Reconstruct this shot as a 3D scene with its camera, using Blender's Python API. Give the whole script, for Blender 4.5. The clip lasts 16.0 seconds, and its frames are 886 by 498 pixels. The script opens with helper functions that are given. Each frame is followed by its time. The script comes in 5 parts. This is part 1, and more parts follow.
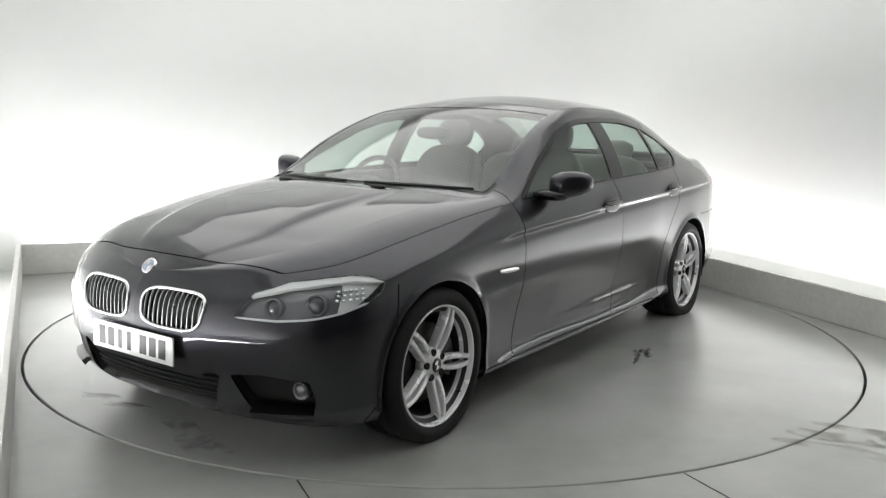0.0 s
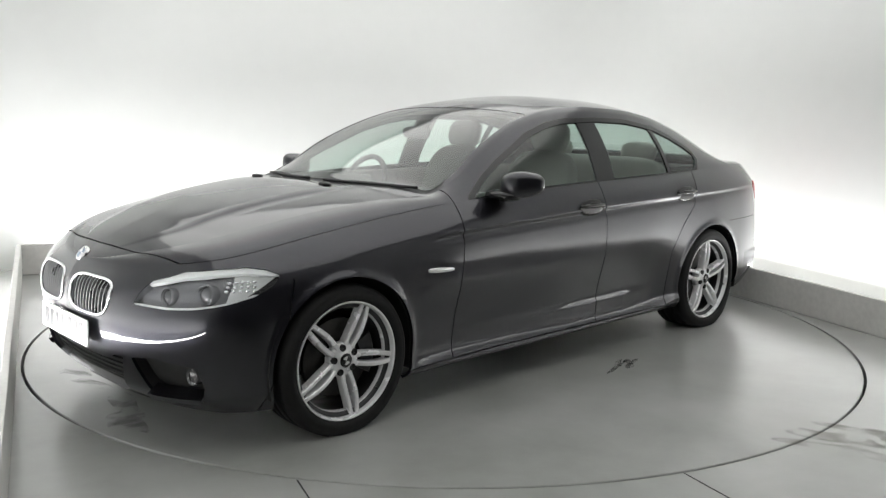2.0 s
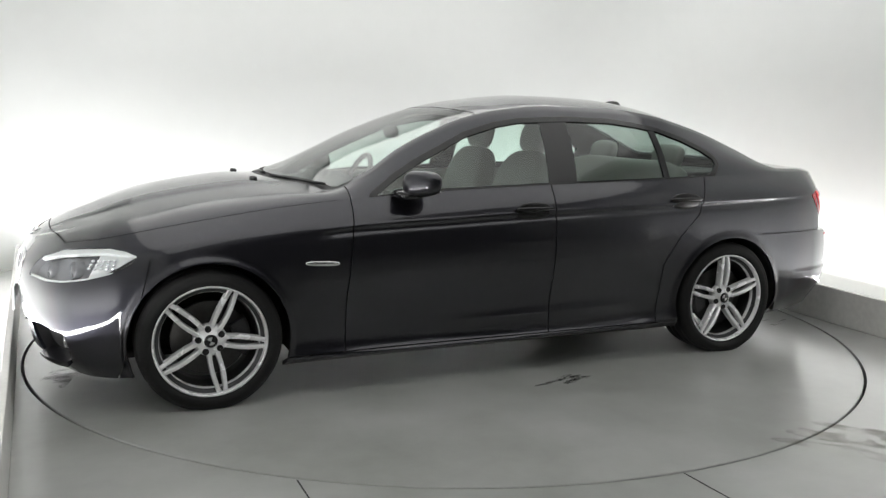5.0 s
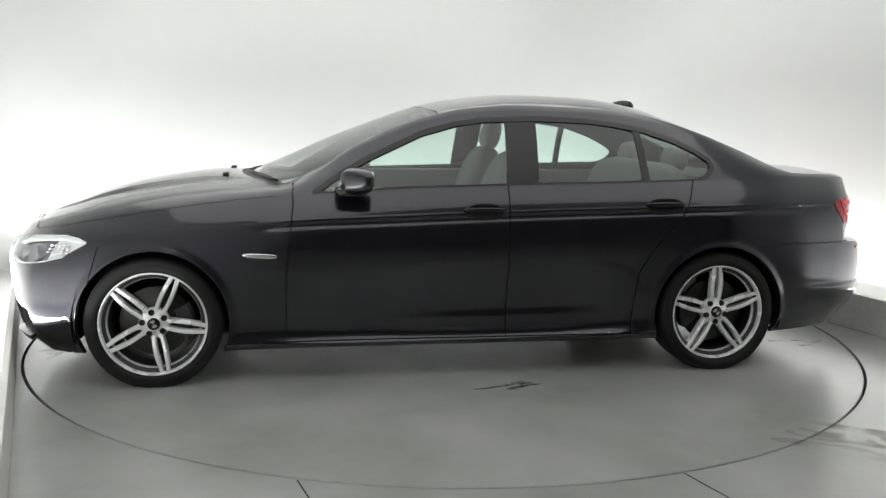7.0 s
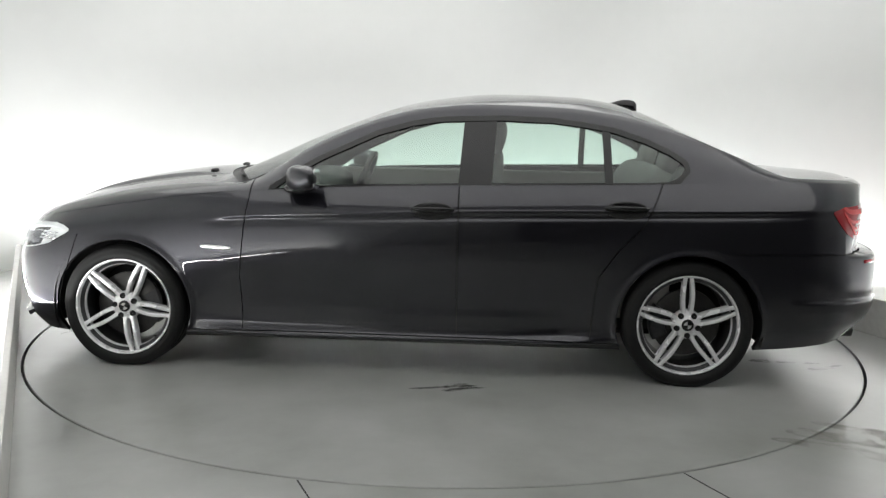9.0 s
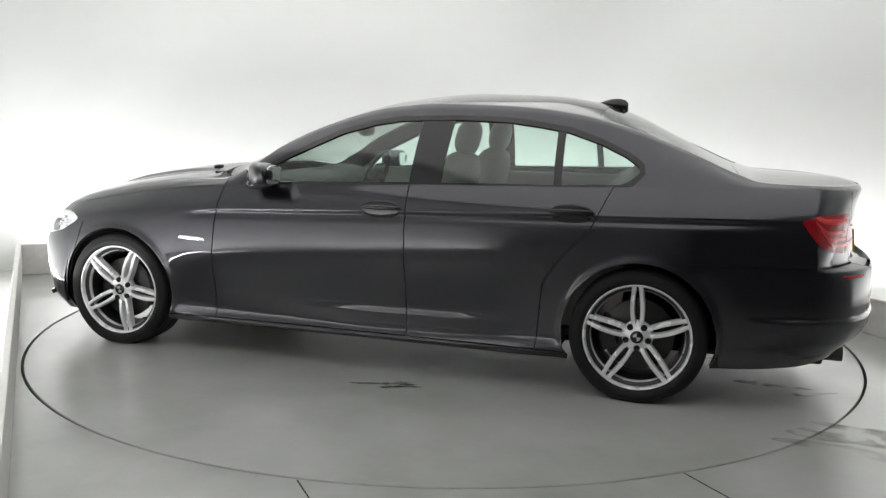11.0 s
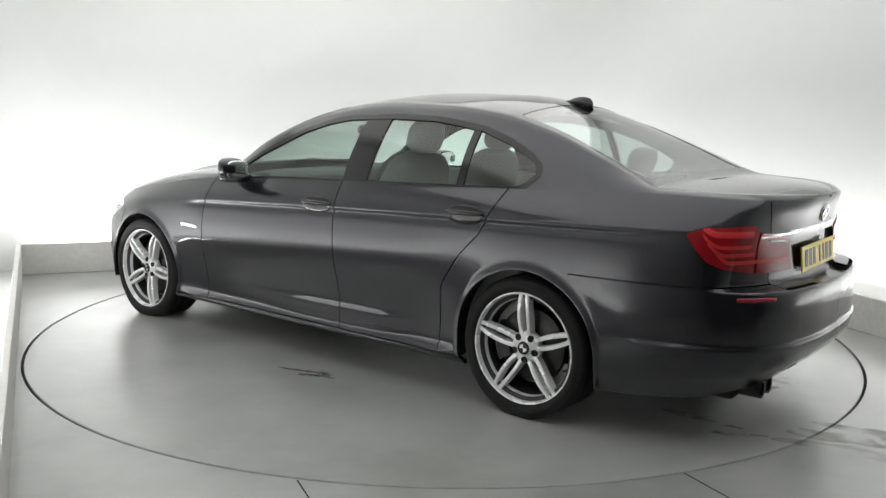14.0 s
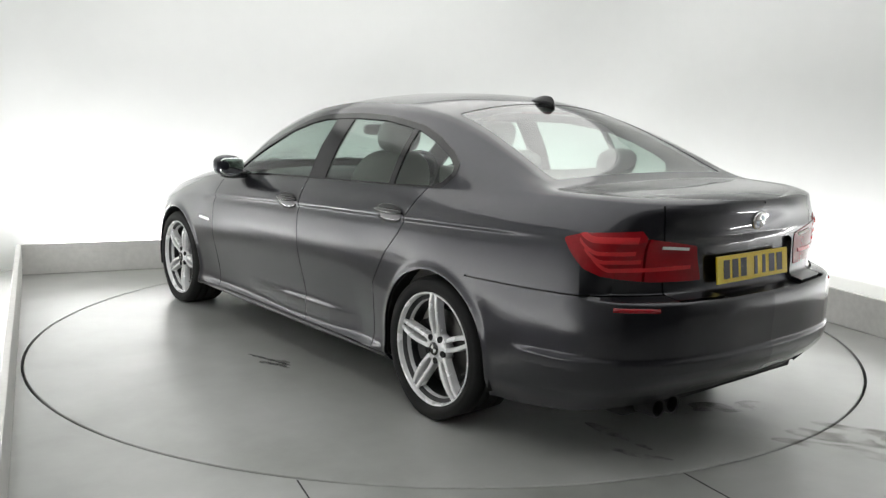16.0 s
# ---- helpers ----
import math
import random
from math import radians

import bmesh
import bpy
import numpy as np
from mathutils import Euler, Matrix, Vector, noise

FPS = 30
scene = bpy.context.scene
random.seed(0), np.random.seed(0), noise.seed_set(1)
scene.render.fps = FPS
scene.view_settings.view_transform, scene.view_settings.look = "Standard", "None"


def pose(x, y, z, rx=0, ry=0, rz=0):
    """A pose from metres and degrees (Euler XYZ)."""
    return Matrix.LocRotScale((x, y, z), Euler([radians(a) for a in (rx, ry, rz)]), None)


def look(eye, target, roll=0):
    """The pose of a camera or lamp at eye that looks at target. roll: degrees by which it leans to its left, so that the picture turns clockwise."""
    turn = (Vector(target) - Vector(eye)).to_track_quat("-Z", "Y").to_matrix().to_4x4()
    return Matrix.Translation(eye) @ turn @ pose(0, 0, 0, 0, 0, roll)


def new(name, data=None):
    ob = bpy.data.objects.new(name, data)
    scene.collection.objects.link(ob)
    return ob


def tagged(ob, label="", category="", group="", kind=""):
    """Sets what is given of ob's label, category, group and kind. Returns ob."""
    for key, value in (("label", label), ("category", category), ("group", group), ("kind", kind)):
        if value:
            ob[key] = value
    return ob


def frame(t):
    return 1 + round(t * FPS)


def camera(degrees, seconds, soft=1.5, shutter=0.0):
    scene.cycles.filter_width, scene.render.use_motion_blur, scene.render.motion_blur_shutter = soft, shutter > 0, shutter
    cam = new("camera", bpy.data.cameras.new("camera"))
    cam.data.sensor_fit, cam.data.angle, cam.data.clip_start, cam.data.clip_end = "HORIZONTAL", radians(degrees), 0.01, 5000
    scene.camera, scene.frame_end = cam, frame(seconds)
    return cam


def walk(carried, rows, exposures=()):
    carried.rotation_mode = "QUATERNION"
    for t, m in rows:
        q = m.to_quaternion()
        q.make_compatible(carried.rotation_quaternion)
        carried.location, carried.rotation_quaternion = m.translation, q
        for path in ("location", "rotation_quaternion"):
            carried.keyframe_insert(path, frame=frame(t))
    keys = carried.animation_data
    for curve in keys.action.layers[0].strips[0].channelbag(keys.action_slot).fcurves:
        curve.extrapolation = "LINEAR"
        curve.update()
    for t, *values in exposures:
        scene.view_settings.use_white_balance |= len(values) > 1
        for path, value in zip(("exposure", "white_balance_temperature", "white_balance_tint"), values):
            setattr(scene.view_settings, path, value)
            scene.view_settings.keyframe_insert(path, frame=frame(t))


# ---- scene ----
# a dark grey saloon turning on a turntable in a white photo studio; the camera stands still
cam = camera(54.81, 16.0, soft=1.35)
EYE = (-2.0185, -5.0859, 1.3645)
AIM = (EYE[0] + 0.3617, EYE[1] + 0.9191, EYE[2] - 0.1562)
walk(cam, [(0.0, look(EYE, AIM, 1.03)), (16.0, look(EYE, AIM, 1.03))], [(0.0, 0.0), (16.0, 0.0)])


def heading(t):
    """Degrees by which the table has turned at t seconds."""
    start = ((0.0, 213.31), (0.5, 211.55), (1.0, 208.87), (1.5, 205.64))
    for a, b in start:
        if abs(t - a) < 1e-6:
            return b
    return 202.06 - 6.784 * (t - 2.0)


TURN_TIMES = [i * 0.5 for i in range(33)]
CAR_OFF = Vector((0.160, 0.221, 0.0))

# ---- world and light ----
world = bpy.data.worlds.new("studio_world")
scene.world = world
world.use_nodes = True
wbg = world.node_tree.nodes["Background"]
wbg.inputs["Color"].default_value = (0.9, 0.95, 1.0, 1)
wbg.inputs["Strength"].default_value = 0.05


def area(name, m, sx, sy, power, colour=(1, 1, 1), spread=180):
    d = bpy.data.lights.new(name, "AREA")
    d.shape, d.size, d.size_y, d.energy, d.color = "RECTANGLE", sx, sy, power, colour
    d.spread = radians(spread)
    ob = new(name, d)
    ob.matrix_world = m
    return ob


ROOM = dict(left=-2.525, back=2.565, right=2.541, ledge=0.25, trough=0.42, top=3.3, front=-7.0)
SLANT = math.degrees(math.atan(0.0695))


def left_at(y):
    """The left side leans away a little from front to back."""
    return ROOM["left"] - 0.0695 * y


COOL = (1.0, 1.0, 1.0)
P_COVE, P_CEIL = 41.0, 32.0
# strip lamps in the trough behind the ledge
area("cove_lamp_back", pose(0.0, ROOM["back"] + 0.33, 0.14, 135, 0, 0), 5.0, 0.05, P_COVE, COOL)
area("cove_lamp_left", pose(left_at(-0.4) - 0.33, -0.4, 0.14, 0, 0, SLANT) @ pose(0, 0, 0, 0, 225, 0), 0.05, 5.6, P_COVE * 1.4, COOL)
area("cove_lamp_right", pose(ROOM["right"] + 0.33, -0.4, 0.14, 0, 135, 0), 0.05, 5.6, P_COVE * 1.12, COOL)
# one seamless overhead light, unseen, added for even light and reflections: half-width, half-depth, centre
SKIN = (2.6, 3.5, 0.0, -0.7)
area("ceiling_lamp", pose(SKIN[2], SKIN[3], ROOM["top"] - 0.10, 0, 0, 0), 2 * SKIN[0], 2 * SKIN[1], P_CEIL, COOL)


# ---- materials ----
def shader(name):
    m = bpy.data.materials.new(name)
    m.use_nodes = True
    nt = m.node_tree
    return m, nt, nt.nodes["Principled BSDF"]


def mat(name, base, rough=0.5, metal=0.0, coat=0.0, vary=0.12, scale=6.0, bump=0.0, bump_scale=200.0, rough_vary=0.08, spec=0.5, coat_ior=1.5, coat_rough=0.05):
    """A surface with colour and gloss varied at two scales, and a fine relief."""
    m, nt, b = shader(name)
    L = nt.links.new
    tc = nt.nodes.new("ShaderNodeTexCoord")
    n1 = nt.nodes.new("ShaderNodeTexNoise")
    n1.inputs["Scale"].default_value, n1.inputs["Detail"].default_value = scale, 6
    n2 = nt.nodes.new("ShaderNodeTexNoise")
    n2.inputs["Scale"].default_value, n2.inputs["Detail"].default_value = scale * 11, 3
    for n in (n1, n2):
        L(tc.outputs["Object"], n.inputs["Vector"])
    add = nt.nodes.new("ShaderNodeMath")
    add.operation = "ADD"
    L(n1.outputs["Fac"], add.inputs[0])
    L(n2.outputs["Fac"], add.inputs[1])
    rng = nt.nodes.new("ShaderNodeMapRange")
    rng.inputs["From Min"].default_value, rng.inputs["From Max"].default_value = 0.6, 1.4
    rng.inputs["To Min"].default_value, rng.inputs["To Max"].default_value = 1 - vary, 1 + vary
    L(add.outputs[0], rng.inputs["Value"])
    mix = nt.nodes.new("ShaderNodeVectorMath")
    mix.operation = "SCALE"
    mix.inputs[0].default_value = base
    L(rng.outputs["Result"], mix.inputs["Scale"])
    L(mix.outputs["Vector"], b.inputs["Base Color"])
    rr = nt.nodes.new("ShaderNodeMapRange")
    rr.inputs["To Min"].default_value, rr.inputs["To Max"].default_value = max(0.02, rough - rough_vary), min(1, rough + rough_vary)
    L(n1.outputs["Fac"], rr.inputs["Value"])
    L(rr.outputs["Result"], b.inputs["Roughness"])
    b.inputs["Metallic"].default_value = metal
    b.inputs["Coat Weight"].default_value = coat
    b.inputs["Coat Roughness"].default_value = coat_rough
    b.inputs["Coat IOR"].default_value = coat_ior
    b.inputs["Specular IOR Level"].default_value = spec
    if bump:
        n3 = nt.nodes.new("ShaderNodeTexNoise")
        n3.inputs["Scale"].default_value, n3.inputs["Detail"].default_value = bump_scale, 4
        L(tc.outputs["Object"], n3.inputs["Vector"])
        bp = nt.nodes.new("ShaderNodeBump")
        bp.inputs["Strength"].default_value, bp.inputs["Distance"].default_value = bump, 0.002
        L(n3.outputs["Fac"], bp.inputs["Height"])
        L(bp.outputs["Normal"], b.inputs["Normal"])
    return m


def glass(name, tint, gloss_rough=0.0, f0=0.09, power=5.0):
    """A thin pane: tinted and clear, with the gloss of glass."""
    m, nt, b = shader(name)
    nt.nodes.remove(b)
    out = nt.nodes["Material Output"]
    tr = nt.nodes.new("ShaderNodeBsdfTransparent")
    tr.inputs["Color"].default_value = (*tint, 1)
    gl = nt.nodes.new("ShaderNodeBsdfGlossy")
    gl.inputs["Roughness"].default_value = gloss_rough
    lw = nt.nodes.new("ShaderNodeLayerWeight")
    lw.inputs["Blend"].default_value = 0.5
    pw = nt.nodes.new("ShaderNodeMath")
    pw.operation, pw.inputs[1].default_value = "POWER", power
    ma = nt.nodes.new("ShaderNodeMath")
    ma.operation, ma.inputs[1].default_value, ma.inputs[2].default_value = "MULTIPLY_ADD", 0.93, f0
    mx = nt.nodes.new("ShaderNodeMixShader")
    nt.links.new(lw.outputs["Facing"], pw.inputs[0])
    nt.links.new(pw.outputs[0], ma.inputs[0])
    nt.links.new(ma.outputs[0], mx.inputs["Fac"])
    nt.links.new(tr.outputs["BSDF"], mx.inputs[1])
    nt.links.new(gl.outputs["BSDF"], mx.inputs[2])
    nt.links.new(mx.outputs["Shader"], out.inputs["Surface"])
    return m


def glow(name, colour, strength):
    m, nt, b = shader(name)
    b.inputs["Base Color"].default_value = (*colour, 1)
    b.inputs["Emission Color"].default_value = (*colour, 1)
    b.inputs["Emission Strength"].default_value = strength
    return m


def floor_paint(name, base):
    """Worn grey epoxy floor paint: faint cloudy stains, scuffs, an uneven gloss."""
    m, nt, b = shader(name)
    L = nt.links.new
    tc = nt.nodes.new("ShaderNodeTexCoord")

    def tex(scale, detail, rough=0.55, dist=0.0):
        n = nt.nodes.new("ShaderNodeTexNoise")
        n.inputs["Scale"].default_value, n.inputs["Detail"].default_value = scale, detail
        n.inputs["Roughness"].default_value, n.inputs["Distortion"].default_value = rough, dist
        L(tc.outputs["Object"], n.inputs["Vector"])
        return n

    big, mid, fine = tex(0.7, 4, 0.5, 0.1), tex(3.0, 7, 0.6, 0.0), tex(90.0, 4)
    ramp = nt.nodes.new("ShaderNodeValToRGB")
    e = ramp.color_ramp.elements
    e[0].position, e[0].color = 0.37, (base[0] * 0.76, base[1] * 0.775, base[2] * 0.74, 1)
    e[1].position, e[1].color = 0.63, (base[0] * 1.14, base[1] * 1.14, base[2] * 1.14, 1)
    mixn = nt.nodes.new("ShaderNodeMath")
    mixn.operation = "MULTIPLY_ADD"
    mixn.inputs[1].default_value = 0.35
    L(mid.outputs["Fac"], mixn.inputs[0])
    sc = nt.nodes.new("ShaderNodeMath")
    sc.operation = "MULTIPLY"
    sc.inputs[1].default_value = 0.65
    L(big.outputs["Fac"], sc.inputs[0])
    L(sc.outputs[0], mixn.inputs[2])
    L(mixn.outputs[0], ramp.inputs["Fac"])
    L(ramp.outputs["Color"], b.inputs["Base Color"])
    rr = nt.nodes.new("ShaderNodeMapRange")
    rr.inputs["From Min"].default_value, rr.inputs["From Max"].default_value = 0.1, 0.9
    rr.inputs["To Min"].default_value, rr.inputs["To Max"].default_value = 0.24, 0.42
    L(mid.outputs["Fac"], rr.inputs["Value"])
    L(rr.outputs["Result"], b.inputs["Roughness"])
    bp = nt.nodes.new("ShaderNodeBump")
    b.inputs["Coat Weight"].default_value, b.inputs["Coat Roughness"].default_value = 1.0, 0.24
    bp.inputs["Strength"].default_value, bp.inputs["Distance"].default_value = 0.05, 0.002
    L(fine.outputs["Fac"], bp.inputs["Height"])
    L(bp.outputs["Normal"], b.inputs["Normal"])
    return m


def ragged(m, scale, lo, hi):
    """Break a thin mark up into soft-edged flecks."""
    nt = m.node_tree
    tc = nt.nodes.new("ShaderNodeTexCoord")
    n = nt.nodes.new("ShaderNodeTexNoise")
    n.inputs["Scale"].default_value, n.inputs["Detail"].default_value = scale, 5
    nt.links.new(tc.outputs["Object"], n.inputs["Vector"])
    r = nt.nodes.new("ShaderNodeMapRange")
    r.inputs["From Min"].default_value, r.inputs["From Max"].default_value = lo, hi
    nt.links.new(n.outputs["Fac"], r.inputs["Value"])
    nt.links.new(r.outputs["Result"], nt.nodes["Principled BSDF"].inputs["Alpha"])
    return m


M_WALL = mat("white_wall_paint", (0.80, 0.81, 0.80), 0.75, vary=0.012, scale=0.7, rough_vary=0.05)
M_CEIL = mat("white_ceiling_paint", (0.75, 0.75, 0.75), 0.8, vary=0.02, scale=1.0)
M_LEDGE = mat("scuffed_white_board", (0.66, 0.65, 0.63), 0.55, vary=0.10, scale=2.5, bump=0.1)
# the unlit end of the room is put into this dark colour
M_DARKWALL = mat("dark_reflection_wall", (0.13, 0.13, 0.132), 0.9, vary=0.2, scale=2.0)
M_FLOOR = floor_paint("grey_floor_paint", (0.385, 0.391, 0.380))
M_PIT = mat("black_gap", (0.02, 0.02, 0.02), 0.8)
M_STAIN = ragged(mat("dried_oil_stain", (0.11, 0.11, 0.105), 0.35, vary=0.4, scale=9.0), 16.0, 0.36, 1.15)
M_DAMP = ragged(mat("damp_floor_mark", (0.26, 0.26, 0.255), 0.08, vary=0.3, scale=7.0), 9.0, 0.44, 1.25)
M_PAINT = mat("dark_grey_metallic_paint", (0.0180, 0.0180, 0.0245), 0.36, metal=0.95, coat=1.0, coat_ior=1.62, coat_rough=0.015, vary=0.05, scale=3.0, rough_vary=0.005)
M_BLACK = mat("black_plastic", (0.015, 0.015, 0.016), 0.45, vary=0.2, bump=0.15, bump_scale=600)
M_GLOSSBLACK = mat("gloss_black_trim", (0.010, 0.010, 0.011), 0.12, vary=0.1)
M_LINER = mat("black_inner_liner", (0.012, 0.012, 0.012), 0.8)
M_RUBBER = mat("tyre_rubber", (0.010, 0.010, 0.010), 0.72, spec=0.3, vary=0.2, scale=9, bump=0.2, bump_scale=120)
M_ALLOY = mat("silver_alloy", (0.86, 0.86, 0.87), 0.26, metal=0.3, vary=0.05, scale=12)
# the rim barrel's shade is put into this colour, far darker than the spokes
M_ALLOY_DARK = mat("shade_darkened_alloy", (0.045, 0.045, 0.047), 0.42, metal=0.7, vary=0.2)
# darker than bare steel: the wheel-well shade over the disc is in the colour
M_STEEL = mat("shade_darkened_steel", (0.055, 0.054, 0.052), 0.35, metal=0.9, vary=0.2, scale=20)
M_CHROME = mat("bright_chrome", (0.85, 0.85, 0.86), 0.08, metal=1.0, vary=0.03, rough_vary=0.03)
M_SLAT = mat("dull_silver_slat", (0.42, 0.42, 0.43), 0.28, metal=0.9, vary=0.05)
M_GLASS = glass("green_tinted_glass", (0.73, 0.84, 0.79))
M_SCREEN = glass("windscreen_glass", (0.72, 0.80, 0.76), 0.02, 0.07, 3.3)
M_REARGLASS = glass("tinted_rear_screen_glass", (0.73, 0.84, 0.79), 0.02, 0.12, 2.6)
M_LENS = glass("clear_lens", (0.96, 0.97, 0.98), 0.0, 0.04)
M_LAMPBODY = mat("satin_lamp_reflector", (0.20, 0.20, 0.21), 0.22, metal=0.35, vary=0.1)
M_PROJECTOR = mat("grey_projector_glass", (0.07, 0.07, 0.075), 0.08, coat=1.0, vary=0.1)
M_RED = mat("red_lamp_plastic", (0.30, 0.004, 0.010), 0.12, coat=0.25, vary=0.15, scale=9)
M_REDBAR = mat("bright_red_lamp_plastic", (0.62, 0.030, 0.036), 0.16, coat=0.2, vary=0.1)
M_REDDARK = mat("deep_red_lamp_plastic", (0.15, 0.005, 0.009), 0.14, coat=0.3, vary=0.15)
M_LEATHER = mat("pale_grey_leather", (0.25, 0.245, 0.23), 0.5, vary=0.1, scale=5, bump=0.25, bump_scale=300)
M_DASH = mat("dark_soft_plastic", (0.045, 0.044, 0.043), 0.6, vary=0.15, bump=0.2, bump_scale=500)
M_HEADLINER = mat("pale_headliner_cloth", (0.45, 0.44, 0.41), 0.85, vary=0.06, bump=0.2, bump_scale=500)
M_PLATE_W = mat("white_plate_plastic", (0.78, 0.79, 0.78), 0.3, vary=0.03)
M_PLATE_Y = mat("yellow_plate_plastic", (0.84, 0.62, 0.02), 0.3, vary=0.06)
M_INK = mat("black_plate_print", (0.02, 0.02, 0.02), 0.4)
M_BADGE = mat("badge_enamel", (0.35, 0.42, 0.52), 0.2, coat=1.0)
M_MIRROR = mat("mirror_glass", (0.85, 0.87, 0.88), 0.01, metal=1.0, vary=0.0, rough_vary=0.0)
M_PANEL = glow("lamp_panel_white", (1.0, 1.0, 0.98), 0.30)


# ---- mesh tools ----
def empty(name):
    return new(name)


def obj(name, bm, material, parent=None, label="", smooth=True):
    me = bpy.data.meshes.new(name)
    bmesh.ops.recalc_face_normals(bm, faces=bm.faces[:])
    bm.to_mesh(me)
    bm.free()
    me.materials.append(material)
    for p in me.polygons:
        p.use_smooth = smooth
    ob = new(name, me)
    if parent:
        ob.parent = parent
    if label:
        tagged(ob, label)
    return ob


def part(name, bm, material, parent, label="", smooth=True):
    return obj(name, bm, material, parent, label, smooth)


def box(bm, lo, hi, bevel=0.0, m=None):
    c = [(a + b) / 2 for a, b in zip(lo, hi)]
    d = [abs(b - a) for a, b in zip(lo, hi)]
    mm = Matrix.Translation(c) @ Matrix.Diagonal((*d, 1))
    if m is not None:
        mm = m @ mm
    r = bmesh.ops.create_cube(bm, size=1, matrix=mm)
    if bevel:
        es = {e for v in r["verts"] for e in v.link_edges}
        bmesh.ops.bevel(bm, geom=list(es), offset=bevel, segments=2, affect="EDGES", profile=0.6)
    return r


def blob(bm, centre, half, power=2.6, nu=28, nv=18, warp=None):
    """A closed rounded block (superellipsoid)."""
    def sp(v, e):
        return math.copysign(abs(v) ** e, v)
    e = 2.0 / power
    rings = []
    for j in range(nv + 1):
        a = -math.pi / 2 + math.pi * j / nv
        ring = []
        for i in range(nu):
            b = 2 * math.pi * i / nu
            p = Vector((sp(math.cos(a), e) * sp(math.cos(b), e), sp(math.cos(a), e) * sp(math.sin(b), e), sp(math.sin(a), e)))
            p = Vector((p.x * half[0], p.y * half[1], p.z * half[2]))
            if warp:
                p = warp(p)
            ring.append(bm.verts.new(Vector(centre) + p))
            if j in (0, nv):
                break
        rings.append(ring)
    for j in range(nv):
        a, b = rings[j], rings[j + 1]
        for i in range(nu):
            k = (i + 1) % nu
            if len(a) == 1:
                bm.faces.new((a[0], b[k], b[i]))
            elif len(b) == 1:
                bm.faces.new((a[i], a[k], b[0]))
            else:
                bm.faces.new((a[i], a[k], b[k], b[i]))


def lathe(bm, profile, n=64, m=None):
    """Turn (radius, height) points round the y axis."""
    m = m or Matrix()
    rings = []
    for r, h in profile:
        rings.append([bm.verts.new(m @ Vector((r * math.cos(2 * math.pi * i / n), h, r * math.sin(2 * math.pi * i / n)))) for i in range(n)])
    for a, b in zip(rings, rings[1:]):
        for i in range(n):
            k = (i + 1) % n
            bm.faces.new((a[i], a[k], b[k], b[i]))
    return rings


def tube(bm, pts, r, n=8, closed=False):
    """A round bar along points."""
    pts = [Vector(p) for p in pts]
    rings = []
    for i, p in enumerate(pts):
        a = pts[i - 1] if i or closed else p
        b = pts[(i + 1) % len(pts)] if i < len(pts) - 1 or closed else p
        d = (b - a).normalized()
        u = d.orthogonal().normalized() if i == 0 else (u - d * u.dot(d)).normalized()
        w = d.cross(u)
        rings.append([bm.verts.new(p + (u * math.cos(2 * math.pi * k / n) + w * math.sin(2 * math.pi * k / n)) * r) for k in range(n)])
    pairs = list(zip(rings, rings[1:])) + ([(rings[-1], rings[0])] if closed else [])
    for a, b in pairs:
        for k in range(n):
            bm.faces.new((a[k], a[(k + 1) % n], b[(k + 1) % n], b[k]))
    if not closed:
        bm.faces.new(rings[0])
        bm.faces.new(rings[-1])


def slab(bm, outline, z0, z1, m=None):
    """A flat plate with an outline in its own x, y."""
    m = m or Matrix()
    lo = [bm.verts.new(m @ Vector((x, y, z0))) for x, y in outline]
    hi = [bm.verts.new(m @ Vector((x, y, z1))) for x, y in outline]
    bm.faces.new(lo[::-1])
    bm.faces.new(hi)
    for i in range(len(lo)):
        k = (i + 1) % len(lo)
        bm.faces.new((lo[i], lo[k], hi[k], hi[i]))


# ---- the studio ----
def rounded_run(inset, r, n=10):
    """The plan line of the left, back and right sides, with rounded corners."""
    x1, y1, y0 = ROOM["right"] + inset, ROOM["back"] + inset, ROOM["front"]
    x0 = left_at(y1 - r) - inset
    pts = [(left_at(y) - inset, y) for y in (y0 + (y1 - r - y0) * i / 12 for i in range(13))]
    if r > 0.01:
        pts += [(x0 + r - r * math.cos(a), y1 - r + r * math.sin(a)) for a in (math.pi / 2 * i / n for i in range(1, n + 1))]
    pts += [(x0 + r + (x1 - x0 - 2 * r) * i / 8, y1) for i in range(1, 9)]
    if r > 0.01:
        pts += [(x1 - r + r * math.sin(a), y1 - r + r * math.cos(a)) for a in (math.pi / 2 * i / n for i in range(1, n + 1))]
    pts += [(x1, y1 - r + (y0 - y1 + r) * i / 12) for i in range(1, 13)]
    return pts


def wall_run(pts_in, pts_out, z0, z1):
    bm = bmesh.new()
    rows = []
    for a, b in zip(pts_in, pts_out):
        rows.append([bm.verts.new((*a, z0)), bm.verts.new((*a, z1)), bm.verts.new((*b, z1)), bm.verts.new((*b, z0))])
    for p, q in zip(rows, rows[1:]):
        for k in range(4):
            bm.faces.new((p[k], q[k], q[(k + 1) % 4], p[(k + 1) % 4]))
    bm.faces.new(rows[0])
    bm.faces.new(rows[-1][::-1])
    return bm


